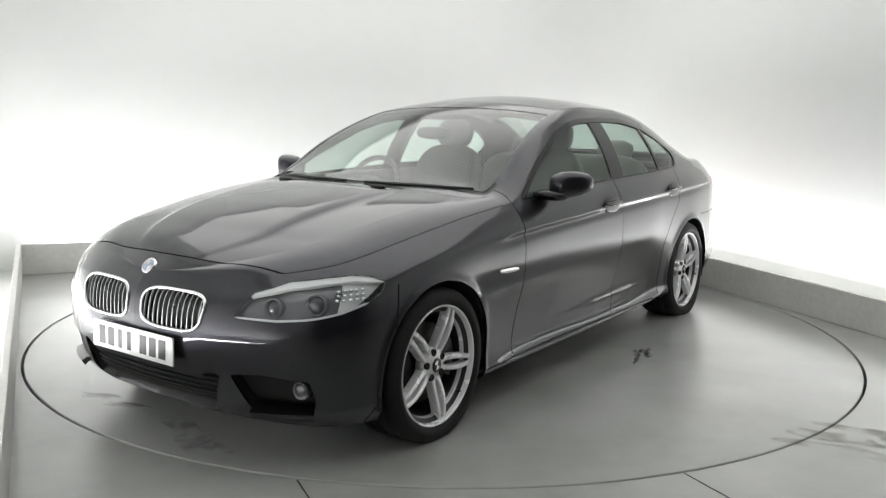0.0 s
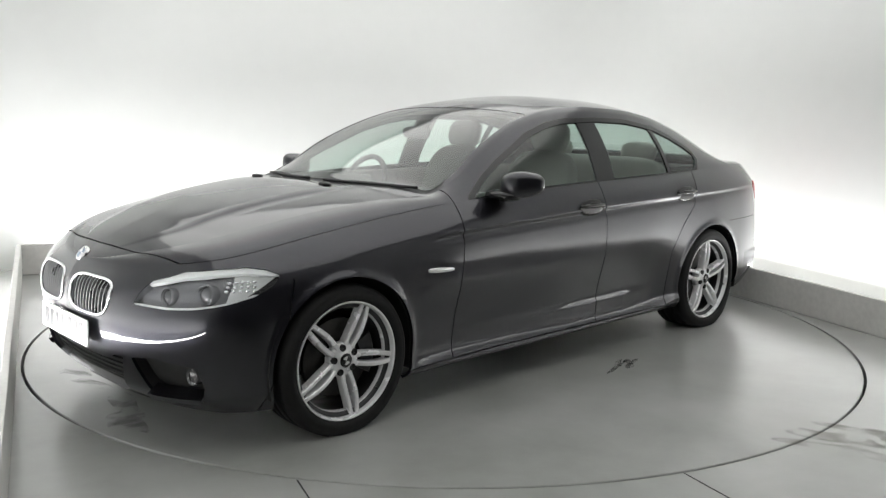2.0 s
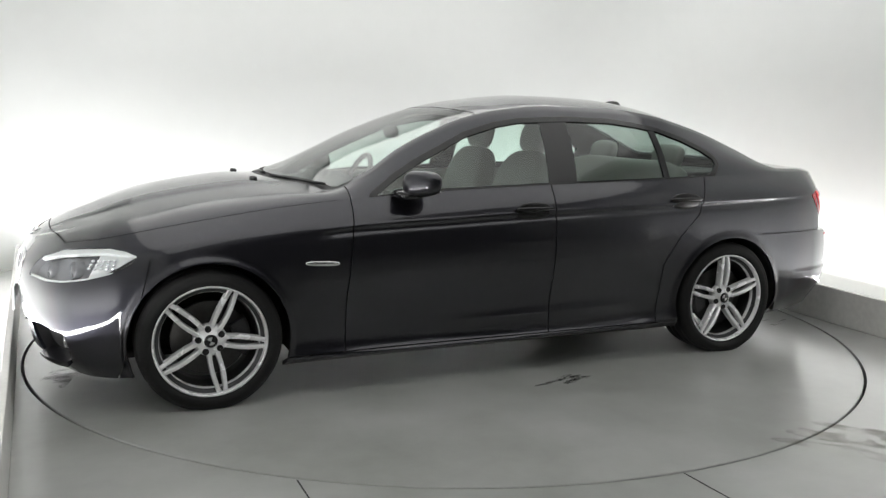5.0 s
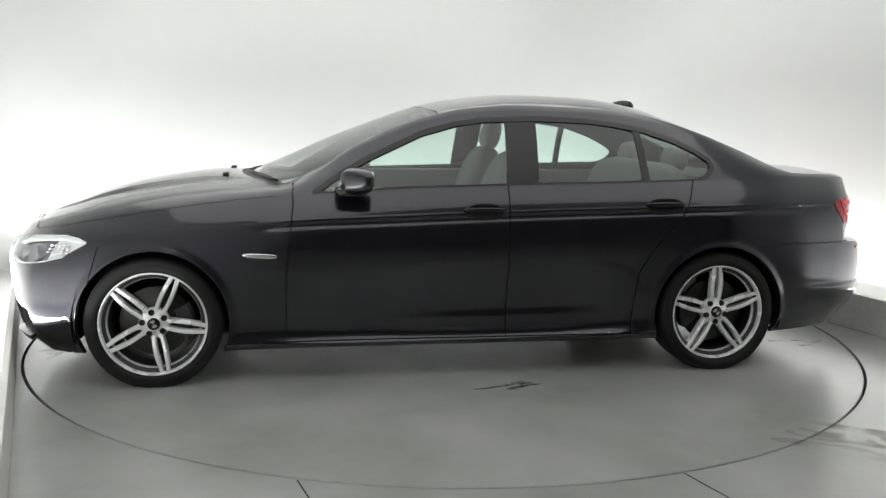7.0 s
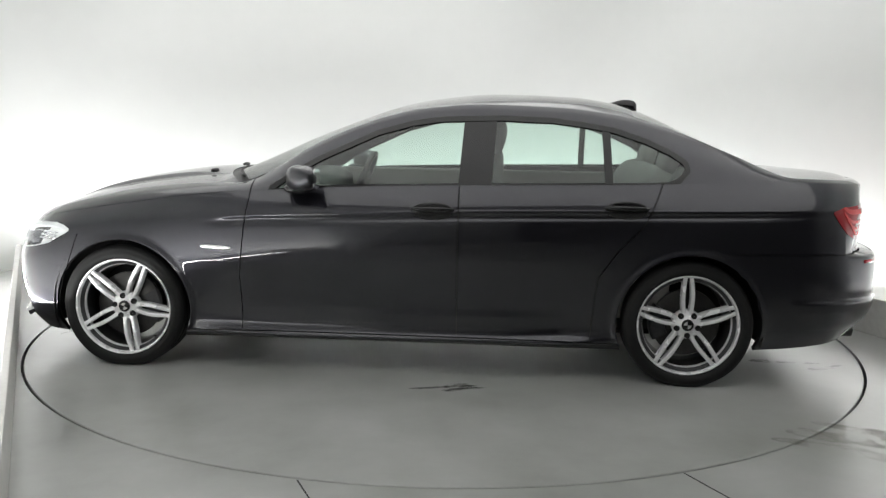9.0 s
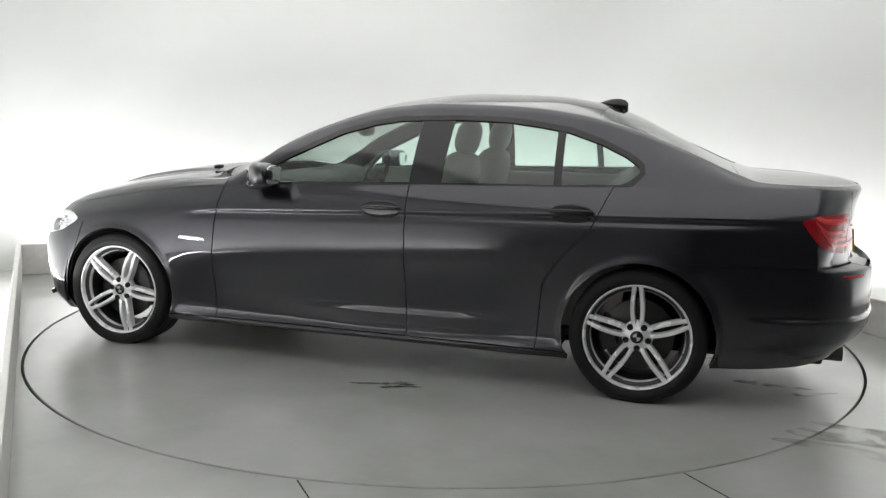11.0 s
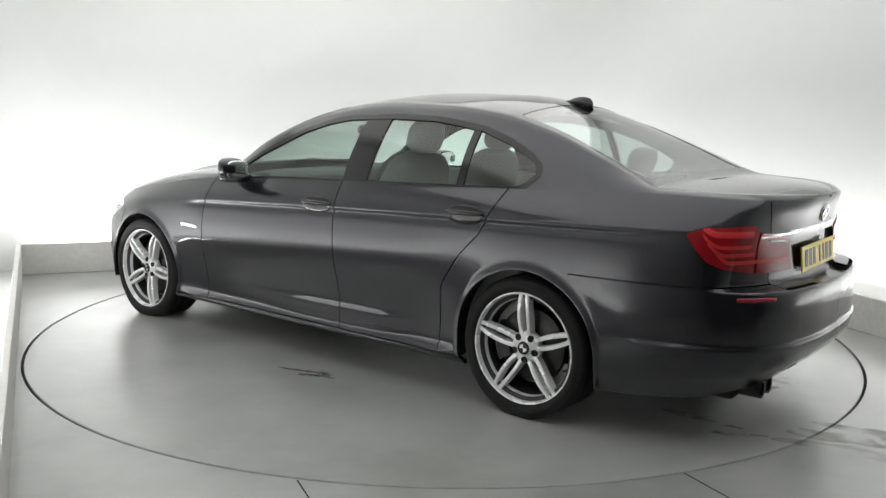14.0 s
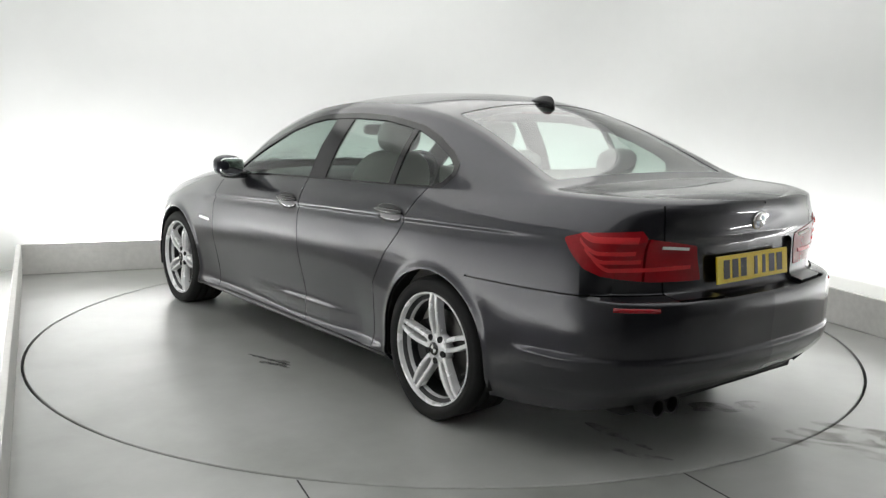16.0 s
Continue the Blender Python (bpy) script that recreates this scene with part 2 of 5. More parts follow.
def build_room():
    t = ROOM["trough"]
    w = obj("wall_back", wall_run(rounded_run(t, 0.75), rounded_run(t + 0.12, 0.87), -0.05, ROOM["top"]), M_WALL)
    tagged(w, "smooth white studio wall with rounded corners, lit from below", "wall", kind="structure")
    # the ledge boards, one to a side
    zb, zt = 0.0012, ROOM["ledge"]
    L, R, B, th = ROOM["left"], ROOM["right"], ROOM["back"], 0.035
    for nm, lo, hi in (("trim_left", (-th, ROOM["front"], zb), (0, B + th, zt)), ("trim_back", (left_at(B) + 0.002, B, zb), (R - 0.002, B + th, zt)), ("trim_right", (R, ROOM["front"], zb), (R + th, B + th, zt - 0.010))):
        bm = bmesh.new()
        box(bm, lo, hi, 0.006, pose(L, 0, 0, 0, 0, SLANT) if nm == "trim_left" else None)
        tagged(obj(nm, bm, M_LEDGE, smooth=False), "scuffed white upstand board hiding the strip lights", "trim", kind="structure")
    # unseen wall added behind the camera, dark so the car's flank reflects dark
    bm = bmesh.new()
    box(bm, (L - t - 0.1, ROOM["front"] - 0.12, -0.05), (R + t + 0.2, ROOM["front"] - 0.002, ROOM["top"]))
    tagged(obj("wall_front", bm, M_DARKWALL, smooth=False), "unseen dark wall added behind the camera to darken reflections", "wall", kind="structure")
    bm = bmesh.new()
    box(bm, (L - t - 0.5, ROOM["front"] - 0.2, ROOM["top"] + 0.002), (R + t + 0.3, B + t + 0.3, ROOM["top"] + 0.12))
    tagged(obj("ceiling", bm, M_CEIL, smooth=False), "plain white studio ceiling", "ceiling", kind="structure")
    # floor with a round opening for the table
    bm = bmesh.new()
    n, rad = 160, 2.500
    x0, x1, y0, y1 = L - t - 0.35, R + t + 0.15, ROOM["front"] - 0.15, B + t + 0.15
    inner, lip, outer = [], [], []
    for i in range(n):
        a = 2 * math.pi * i / n
        c, s = math.cos(a), math.sin(a)
        k = min((x1 if c > 0 else x0) / c if abs(c) > 1e-9 else 1e9, (y1 if s > 0 else y0) / s if abs(s) > 1e-9 else 1e9)
        inner.append(bm.verts.new((rad * c, rad * s, 0)))
        lip.append(bm.verts.new((rad * c, rad * s, -0.06)))
        outer.append(bm.verts.new((k * c, k * s, 0)))
    for i in range(n):
        k = (i + 1) % n
        bm.faces.new((inner[i], inner[k], outer[k], outer[i]))
        bm.faces.new((lip[i], lip[k], inner[k], inner[i]))
    tagged(obj("floor", bm, M_FLOOR, smooth=False), "worn pale grey painted concrete floor", "floor", kind="structure")
    bm = bmesh.new()
    box(bm, (-2.7, -2.7, -0.10), (2.7, 2.7, -0.062))
    tagged(obj("floor_pit", bm, M_PIT, smooth=False), "dark bottom of the turntable pit", "pit", kind="structure")
    # unseen light panel added under the ceiling, in a slim frame
    light = tagged(empty("ceiling_light"), "large unseen white light panel added overhead, in a slim frame", "light")
    hx, hy = SKIN[:2]
    bm = bmesh.new()
    for k in (-1, 1):
        box(bm, (k * (hx + 0.02) - 0.018, -hy - 0.04, -0.06), (k * (hx + 0.02) + 0.018, hy + 0.04, 0), 0.004)
        box(bm, (-hx, k * (hy + 0.02) - 0.018, -0.06), (hx, k * (hy + 0.02) + 0.018, 0), 0.004)
    part("frame", bm, M_CEIL, light, smooth=False)
    bm = bmesh.new()
    box(bm, (-hx, -hy, -0.05), (hx, hy, -0.02), 0.004)
    part("diffuser", bm, M_PANEL, light, smooth=False)
    light.matrix_basis = pose(SKIN[2], SKIN[3], ROOM["top"])
    # strip light battens in the trough
    for nm, lo, hi in (("a", (L + 0.1, B + 0.30, -0.002), (R - 0.1, B + 0.36, 0.11)), ("b", (-0.36, -3.3, -0.002), (-0.30, B - 0.2, 0.11)), ("c", (R + 0.30, -3.3, -0.002), (R + 0.36, B - 0.2, 0.11))):
        bm = bmesh.new()
        box(bm, lo, hi, 0.008, pose(L, 0, 0, 0, 0, SLANT) if nm == "b" else None)
        tagged(obj("strip_light", bm, M_PANEL, smooth=False), "long white strip light lying behind the ledge", "light", "strip lights")


def build_table():
    table = tagged(empty("turntable"), "round grey painted vehicle turntable flush with the floor", "turntable")
    bm = bmesh.new()
    lathe(bm, [(0.0001, 0), (0.8, 0), (1.6, 0), (2.2, 0), (2.482, 0), (2.486, -0.004), (2.486, -0.05)], 160, Matrix.Rotation(math.pi / 2, 4, "X"))
    bmesh.ops.remove_doubles(bm, verts=bm.verts[:], dist=0.0005)
    part("disc", bm, M_FLOOR, table, smooth=False)
    return table


# ---- the car: body surface ----
def pchip(xs, ys, x):
    """Smooth interpolation through points without overshoot."""
    xs, ys = np.array(xs, float), np.array(ys, float)
    h, d = np.diff(xs), np.diff(ys) / np.diff(xs)
    m = np.zeros_like(ys)
    m[0], m[-1] = d[0], d[-1]
    for i in range(1, len(xs) - 1):
        if d[i - 1] * d[i] > 0:
            w1, w2 = 2 * h[i] + h[i - 1], h[i] + 2 * h[i - 1]
            m[i] = (w1 + w2) / (w1 / d[i - 1] + w2 / d[i])
    i = np.clip(np.searchsorted(xs, x) - 1, 0, len(xs) - 2)
    t = (x - xs[i]) / h[i]
    return ys[i] * (1 + 2 * t) * (1 - t) ** 2 + m[i] * h[i] * t * (1 - t) ** 2 + ys[i + 1] * t * t * (3 - 2 * t) - m[i + 1] * h[i] * t * t * (1 - t)


PITCH = 4.05 / 20


def col(x):
    """Column of a station along the flank: 4 ahead of the front wheel, 24 behind the rear one."""
    return 4 + (1.85 - x) / PITCH


def body_line(front, side, rear):
    """A line round half the car from the middle of the nose to the middle of the tail."""
    cs = list(range(4)) + [col(p[0]) for p in side] + [25, 26, 27, 28]
    pts = list(front) + list(side) + list(rear)
    return lambda c: np.stack([pchip(cs, [p[k] for p in pts], c) for k in range(3)], -1)


LOWER = body_line(
    [(2.21, 0, 0.195), (2.19, 0.3, 0.19), (2.10, 0.6, 0.175), (1.97, 0.78, 0.165)],
    [(1.85, 0.84, 0.165), (1.484, 0.86, 0.17), (1.1, 0.87, 0.165), (0.5, 0.87, 0.165), (-0.8, 0.87, 0.165), (-1.1, 0.87, 0.17), (-1.484, 0.86, 0.18), (-1.87, 0.85, 0.19), (-2.2, 0.79, 0.215)],
    [(-2.36, 0.66, 0.245), (-2.45, 0.45, 0.265), (-2.49, 0.22, 0.275), (-2.50, 0, 0.28)])
SKIRT = body_line(
    [(2.275, 0, 0.26), (2.255, 0.3, 0.26), (2.17, 0.6, 0.255), (2.03, 0.80, 0.25)],
    [(1.85, 0.885, 0.25), (1.484, 0.912, 0.25), (1.1, 0.912, 0.20), (0.5, 0.912, 0.192), (-0.8, 0.915, 0.200), (-1.1, 0.912, 0.22), (-1.484, 0.92, 0.26), (-1.87, 0.905, 0.29), (-2.2, 0.845, 0.32)],
    [(-2.43, 0.70, 0.35), (-2.535, 0.46, 0.37), (-2.57, 0.23, 0.38), (-2.58, 0, 0.38)])
LOWMID = body_line(
    [(2.305, 0, 0.42), (2.29, 0.3, 0.42), (2.205, 0.6, 0.42), (2.06, 0.81, 0.42)],
    [(1.85, 0.897, 0.42), (1.484, 0.925, 0.40), (1.1, 0.903, 0.30), (0.5, 0.880, 0.262), (-0.8, 0.880, 0.272), (-1.1, 0.903, 0.31), (-1.484, 0.926, 0.42), (-1.87, 0.915, 0.45), (-2.2, 0.858, 0.48)],
    [(-2.445, 0.72, 0.50), (-2.555, 0.47, 0.51), (-2.588, 0.23, 0.51), (-2.595, 0, 0.51)])
MIDDLE = body_line(
    [(2.312, 0, 0.55), (2.298, 0.3, 0.55), (2.205, 0.6, 0.56), (2.055, 0.81, 0.57)],
    [(1.85, 0.888, 0.60), (1.484, 0.925, 0.64), (1.1, 0.924, 0.60), (0.5, 0.916, 0.56), (-0.8, 0.916, 0.58), (-1.1, 0.922, 0.61), (-1.484, 0.930, 0.66), (-1.87, 0.906, 0.67), (-2.2, 0.845, 0.67)],
    [(-2.432, 0.712, 0.67), (-2.55, 0.47, 0.67), (-2.585, 0.23, 0.67), (-2.592, 0, 0.67)])
CREASE = body_line(
    [(2.298, 0, 0.64), (2.28, 0.3, 0.645), (2.155, 0.62, 0.67), (1.985, 0.795, 0.70)],
    [(1.82, 0.852, 0.725), (1.484, 0.89, 0.775), (1.1, 0.908, 0.80), (0.8, 0.917, 0.825), (0.3, 0.922, 0.845), (-0.3, 0.922, 0.868), (-0.8, 0.92, 0.882), (-1.1, 0.918, 0.888), (-1.484, 0.91, 0.897), (-1.87, 0.882, 0.905), (-2.2, 0.815, 0.91)],
    [(-2.365, 0.70, 0.90), (-2.45, 0.46, 0.885), (-2.484, 0.23, 0.88), (-2.492, 0, 0.88)])
SHOULDER = body_line(
    [(2.255, 0, 0.715), (2.215, 0.29, 0.725), (2.085, 0.59, 0.755), (1.93, 0.735, 0.785)],
    [(1.80, 0.772, 0.81), (1.484, 0.80, 0.865), (1.1, 0.825, 0.92), (0.8, 0.838, 0.950), (0.5, 0.85, 0.970), (0.3, 0.855, 0.982), (-0.3, 0.86, 1.004), (-0.8, 0.855, 1.016), (-1.1, 0.845, 1.024), (-1.484, 0.815, 1.036), (-1.87, 0.772, 1.045), (-2.2, 0.71, 1.042)],
    [(-2.375, 0.60, 1.035), (-2.47, 0.40, 1.03), (-2.51, 0.2, 1.03), (-2.52, 0, 1.03)])
RAIL = body_line(
    [(2.252, 0, 0.718), (2.20, 0.19, 0.745), (2.06, 0.44, 0.80), (1.90, 0.57, 0.845)],
    [(1.80, 0.60, 0.868), (1.484, 0.645, 0.928), (1.1, 0.69, 0.972), (0.88, 0.735, 0.982), (0.7, 0.735, 1.052), (0.5, 0.70, 1.18), (0.3, 0.665, 1.275), (0.1, 0.638, 1.345), (-0.1, 0.62, 1.39), (-0.4, 0.61, 1.415), (-0.8, 0.605, 1.405), (-1.1, 0.605, 1.372), (-1.4, 0.615, 1.298), (-1.7, 0.64, 1.185), (-1.9, 0.655, 1.102), (-2.02, 0.655, 1.068), (-2.2, 0.61, 1.06)],
    [(-2.35, 0.47, 1.055), (-2.445, 0.28, 1.048), (-2.497, 0.13, 1.04), (-2.518, 0, 1.032)])
RIDGE = body_line(
    [(2.25, 0, 0.72), (2.19, 0, 0.76), (2.08, 0, 0.82), (1.96, 0, 0.865)],
    [(1.85, 0, 0.90), (1.5, 0, 0.972), (1.2, 0, 1.008), (1.06, 0, 1.015), (0.95, 0, 1.058), (0.6, 0, 1.215), (0.3, 0, 1.332), (0.1, 0, 1.402), (-0.1, 0, 1.448), (-0.5, 0, 1.486), (-0.9, 0, 1.476), (-1.15, 0, 1.443), (-1.3, 0, 1.398), (-1.6, 0, 1.250), (-1.9, 0, 1.105), (-2.0, 0, 1.080), (-2.2, 0, 1.075)],
    [(-2.33, 0, 1.072), (-2.425, 0, 1.066), (-2.49, 0, 1.05), (-2.516, 0, 1.034)])

AXLE, WHEEL_Z, ARCH_R = 1.484, 0.317, 0.366


def flank(c, v):
    """Side surface; v runs 0 to 5 from the lower edge to the shoulder."""
    P = np.stack([f(c) for f in (LOWER, SKIRT, LOWMID, MIDDLE, CREASE, SHOULDER)], 0)
    i = np.clip(np.floor(v).astype(int), 0, 4)
    t = (v - i)[..., None]
    k = np.arange(len(c))
    p0, p1, p2, p3 = P[np.maximum(i - 1, 0), k], P[i, k], P[i + 1, k], P[np.minimum(i + 2, 5), k]
    m1, m2 = (p2 - p0) * 0.42, (p3 - p1) * 0.42
    q = p1 * (1 + 2 * t) * (1 - t) ** 2 + m1 * t * (1 - t) ** 2 + p2 * t * t * (3 - 2 * t) - m2 * t * t * (1 - t)
    # pressed line along the doors, flared arches
    fade = 1 / (1 + np.exp((q[:, 0] - 0.95) * 30)) / (1 + np.exp((-2.0 - q[:, 0]) * 14))
    dz = q[:, 2] - P[4, k, 2]
    q[:, 1] += fade * (-0.010 * np.exp(-((dz + 0.022) / 0.018) ** 2) + 0.004 * np.exp(-(dz / 0.010) ** 2))
    for xa in (AXLE, -AXLE):
        d = np.hypot(q[:, 0] - xa, q[:, 2] - WHEEL_Z)
        q[:, 1] += 0.010 * np.exp(-((d - ARCH_R) / 0.022) ** 2) * (q[:, 2] < 0.9)
    # hollow in the doors over the lower body line
    span = 1 / (1 + np.exp((q[:, 0] - 0.98) * 14)) / (1 + np.exp((-0.92 - q[:, 0]) * 14))
    low = q[:, 2] - 0.605 - 0.045 * np.clip((0.75 - q[:, 0]) / 1.2, 0, 1.3)
    q[:, 1] += span * 0.017 * np.where(low > 0, np.exp(-(low / 0.19) ** 2), np.exp(-(low / 0.14) ** 2))
    q[:, 1] -= span * 0.04 * np.clip(-low - 0.02, 0, 0.25)
    # lower feature line of the doors, turned up to the light
    foot = np.clip((0.42 - q[:, 0]) / 0.5, 0, 1) * np.clip((q[:, 0] + 0.86) / 0.30, 0, 1)
    q[:, 1] += foot * 0.0065 * (1 + np.tanh((0.335 - 0.012 * q[:, 0] - q[:, 2]) / 0.014)) * np.clip((q[:, 2] - 0.20) / 0.06, 0, 1)
    # bumper shelf under the boot lid, and a fold in the rear bumper
    tail = np.clip((c - 24.3) / 0.7, 0, 1)
    step = 0.5 * (1 + np.tanh((q[:, 2] - 0.684) / 0.007)) * np.clip((0.90 - q[:, 2]) / 0.21, 0, 1)
    q[:, 0] += tail * 0.095 * step
    fold = np.clip((c - 22.9) / 1.0, 0, 1) * 0.014 * (0.5 * (1 - np.tanh((q[:, 2] - 0.452) / 0.008))) * np.clip((q[:, 2] - 0.30) / 0.1, 0, 1)
    wrap = np.clip((c - 24.0) / 1.5, 0, 1)
    q[:, 0] -= fold * wrap
    q[:, 1] += fold * (1 - wrap)
    # folded ledge over the front intakes
    nose = np.clip((c - 0.9) / 0.3, 0, 1) * np.clip((3.5 - c) / 0.5, 0, 1)
    q[:, 0] += nose * 0.0025 * (np.tanh((0.392 - q[:, 2]) / 0.03) - 1) * 0.5 * (1 - np.cos(np.pi * np.clip((0.56 - q[:, 2]) / 0.15, 0, 1))) * 0.5
    return q


def glasshouse(c, v):
    a, b = SHOULDER(c), RAIL(c)
    t = v[:, None]
    q = a + (b - a) * t
    up = np.clip((b[:, 2] - a[:, 2]) / 0.4, 0, 1)
    q[:, 1] += 0.028 * up * np.sin(np.pi * v)
    q[:, 2] += 0.010 * (1 - up) * np.sin(np.pi * v)
    return q


def topside(c, v):
    a, b = RAIL(c), RIDGE(c)
    t = v[:, None]
    q = a + (b - a) * t
    q[:, 2] = b[:, 2] + (a[:, 2] - b[:, 2]) * (1 - v) ** 2.1
    hood = 1 / (1 + np.exp((1.15 - q[:, 0]) * 18))
    q[:, 2] += hood * 0.0095 * (1 + np.tanh((v - 0.40) / 0.035)) * np.clip((2.18 - q[:, 0]) / 0.5, 0, 1)
    return q


class Soup:
    """Polygons over one shared table of points with attributes x y z, normal, column, row, patch."""

    def __init__(self, verts, polys):
        self.verts, self.polys = verts, polys

    def clip(self, g):
        """Split by a function of the points: (inside, outside), inside where g <= 0."""
        vals = g(np.array(self.verts)).tolist()
        verts, cache, ins, outs = self.verts, {}, [], []

        def mid(a, b):
            key = (a, b) if a < b else (b, a)
            if key not in cache:
                t = vals[a] / (vals[a] - vals[b])
                cache[key] = len(verts)
                verts.append([p + (q - p) * t for p, q in zip(verts[a], verts[b])])
            return cache[key]

        for poly in self.polys:
            s = [vals[i] <= 0 for i in poly]
            if all(s):
                ins.append(poly)
            elif not any(s):
                outs.append(poly)
            else:
                pa, pb = [], []
                for i, a in enumerate(poly):
                    b = poly[(i + 1) % len(poly)]
                    (pa if s[i] else pb).append(a)
                    if s[i] != s[(i + 1) % len(poly)]:
                        k = mid(a, b)
                        pa.append(k)
                        pb.append(k)
                if len(pa) > 2:
                    ins.append(tuple(pa))
                if len(pb) > 2:
                    outs.append(tuple(pb))
        return Soup(verts, ins), Soup(verts, outs)

    def take(self, g):
        a, b = self.clip(g)
        self.polys = b.polys
        return a

    def drop(self, g):
        self.take(g)

    def __add__(self, other):
        return Soup(self.verts, self.polys + other.polys)


def soften(bands, w):
    """Round the shading over the roof rails and the rear and front shoulders."""
    def unit(a):
        return a / np.maximum(np.linalg.norm(a, axis=1, keepdims=True), 1e-9)
    cs = bands[0][2][:w]
    for lo, hi, span_lo, span_hi, use in (
            (0, 1, 0.5, 0.2, np.clip((cs - 20.0) / 1.5, 0, 1) + np.clip((10.0 - cs) / 1.5, 0, 1)),
            (1, 2, 0.09, 0.05, np.clip((cs - 9.5) / 1.0, 0, 1))):
        a, b = bands[lo], bands[hi]
        mean = unit(a[1][-w:] + b[1][:w])
        top = a[3].max()
        for (P, N, C, V, n), t in ((a, (a[3] - top + span_lo) / span_lo), (b, (span_hi - b[3]) / span_hi)):
            t = np.clip(t, 0, 1)
            t = (t * t * (3 - 2 * t) * np.tile(use, n + 1))[:, None]
            N[:] = unit(N * (1 - t) + np.tile(mean, (n + 1, 1)) * t)


def shell(step, fine=1.0):
    """Half the body as polygons, with smooth normals inside each of its three bands."""
    verts, polys, bands = [], [], []
    # stations, closer together round the nose and the tail
    cs = np.concatenate([np.linspace(0, 4.5, int(4.5 * step * fine), endpoint=False), np.linspace(4.5, 23.5, 19 * step, endpoint=False), np.linspace(23.5, 28, int(4.5 * step * fine) + 1)])
    for patch, (fn, v0, v1, n) in enumerate(((flank, 0, 5, 10 * step // 2 + 20), (glasshouse, 0, 1, 2 * step), (topside, 0, 1, 2 * step))):
        vs = np.linspace(v0, v1, n + 1)
        C, V = np.meshgrid(cs, vs)
        C, V = C.ravel(), V.ravel()
        e = 1e-3
        P = fn(C, V)
        K = np.clip(C, 0.7, 27.3) if patch else C
        du = fn(np.minimum(K + e, 28), V) - fn(np.maximum(K - e, 0), V)
        dv = fn(K, np.minimum(V + e, v1)) - fn(K, np.maximum(V - e, v0))
        N = np.cross(dv, du)
        ln = np.linalg.norm(N, axis=1, keepdims=True)
        N = np.where(ln > 1e-12, N / np.maximum(ln, 1e-12), (0, 0, 1.0))
        # outward: away from a spine inside the car
        spine = np.stack([np.clip(P[:, 0], -1.9, 1.7), np.zeros(len(P)), np.full(len(P), 0.55)], -1)
        N = np.where(((P - spine) * N).sum(1, keepdims=True) < 0, -N, N)
        if patch:
            N[:, 1] *= np.clip(np.minimum(C, 28 - C) / 0.7, 0, 1)
        if patch == 2:
            N[V == 1, 1] = 0
        bands.append((P, N, C, V, n))
    soften(bands, len(cs))
    for patch, (P, N, C, V, n) in enumerate(bands):
        base = len(verts)
        verts += np.concatenate([P, N, C[:, None], V[:, None], np.full((len(P), 1), patch)], 1).tolist()
        w = len(cs)
        for j in range(n):
            for i in range(w - 1):
                a = base + j * w + i
                polys.append((a, a + 1, a + w + 1, a + w))
    return Soup(verts, polys)


def sd_poly(pts, r=0.0):
    """Signed distance to a polygon over two coordinates, grown by r."""
    pts = np.array(pts, float)

    def g(a, b):
        d = np.full(a.shape, 1e9)
        s = np.ones(a.shape)
        for i in range(len(pts)):
            p, q = pts[i], pts[i - 1]
            ex, ey = q - p
            wx, wy = a - p[0], b - p[1]
            t = np.clip((wx * ex + wy * ey) / (ex * ex + ey * ey), 0, 1)
            d = np.minimum(d, (wx - ex * t) ** 2 + (wy - ey * t) ** 2)
            c1, c2, c3 = b >= p[1], b < q[1], ex * wy > ey * wx
            s = np.where((c1 & c2 & c3) | (~c1 & ~c2 & ~c3), -s, s)
        return s * np.sqrt(d) - r
    return g


X, Y, Z, COLUMN, ROW, PATCH = 0, 1, 2, 6, 7, 8


def side_area(pts, r=0.0, patch=None):
    g = sd_poly(pts, r)
    return lambda A: np.where((A[:, PATCH] == patch) if patch is not None else True, g(A[:, X], A[:, Z]), 1.0)


def end_area(pts, front, r=0.0):
    g = sd_poly(pts, r)
    return lambda A: np.where((A[:, X] > 1.6) if front else (A[:, X] < -2.0), g(A[:, Y], A[:, Z]), 1.0)


def wrap_area(pts, r=0.0):
    """An area over the column and the height, for lamps that run round a corner."""
    g = sd_poly([(c * PITCH, z) for c, z in pts], r)
    return lambda A: np.where(A[:, PATCH] == 0, g(A[:, COLUMN] * PITCH, A[:, Z]), 1.0)


def band(soup, f, lo, hi):
    """The strip of a patch where a function lies between two values."""
    return soup.clip(lambda A: lo - f(A))[0].clip(lambda A: f(A) - hi)[0]


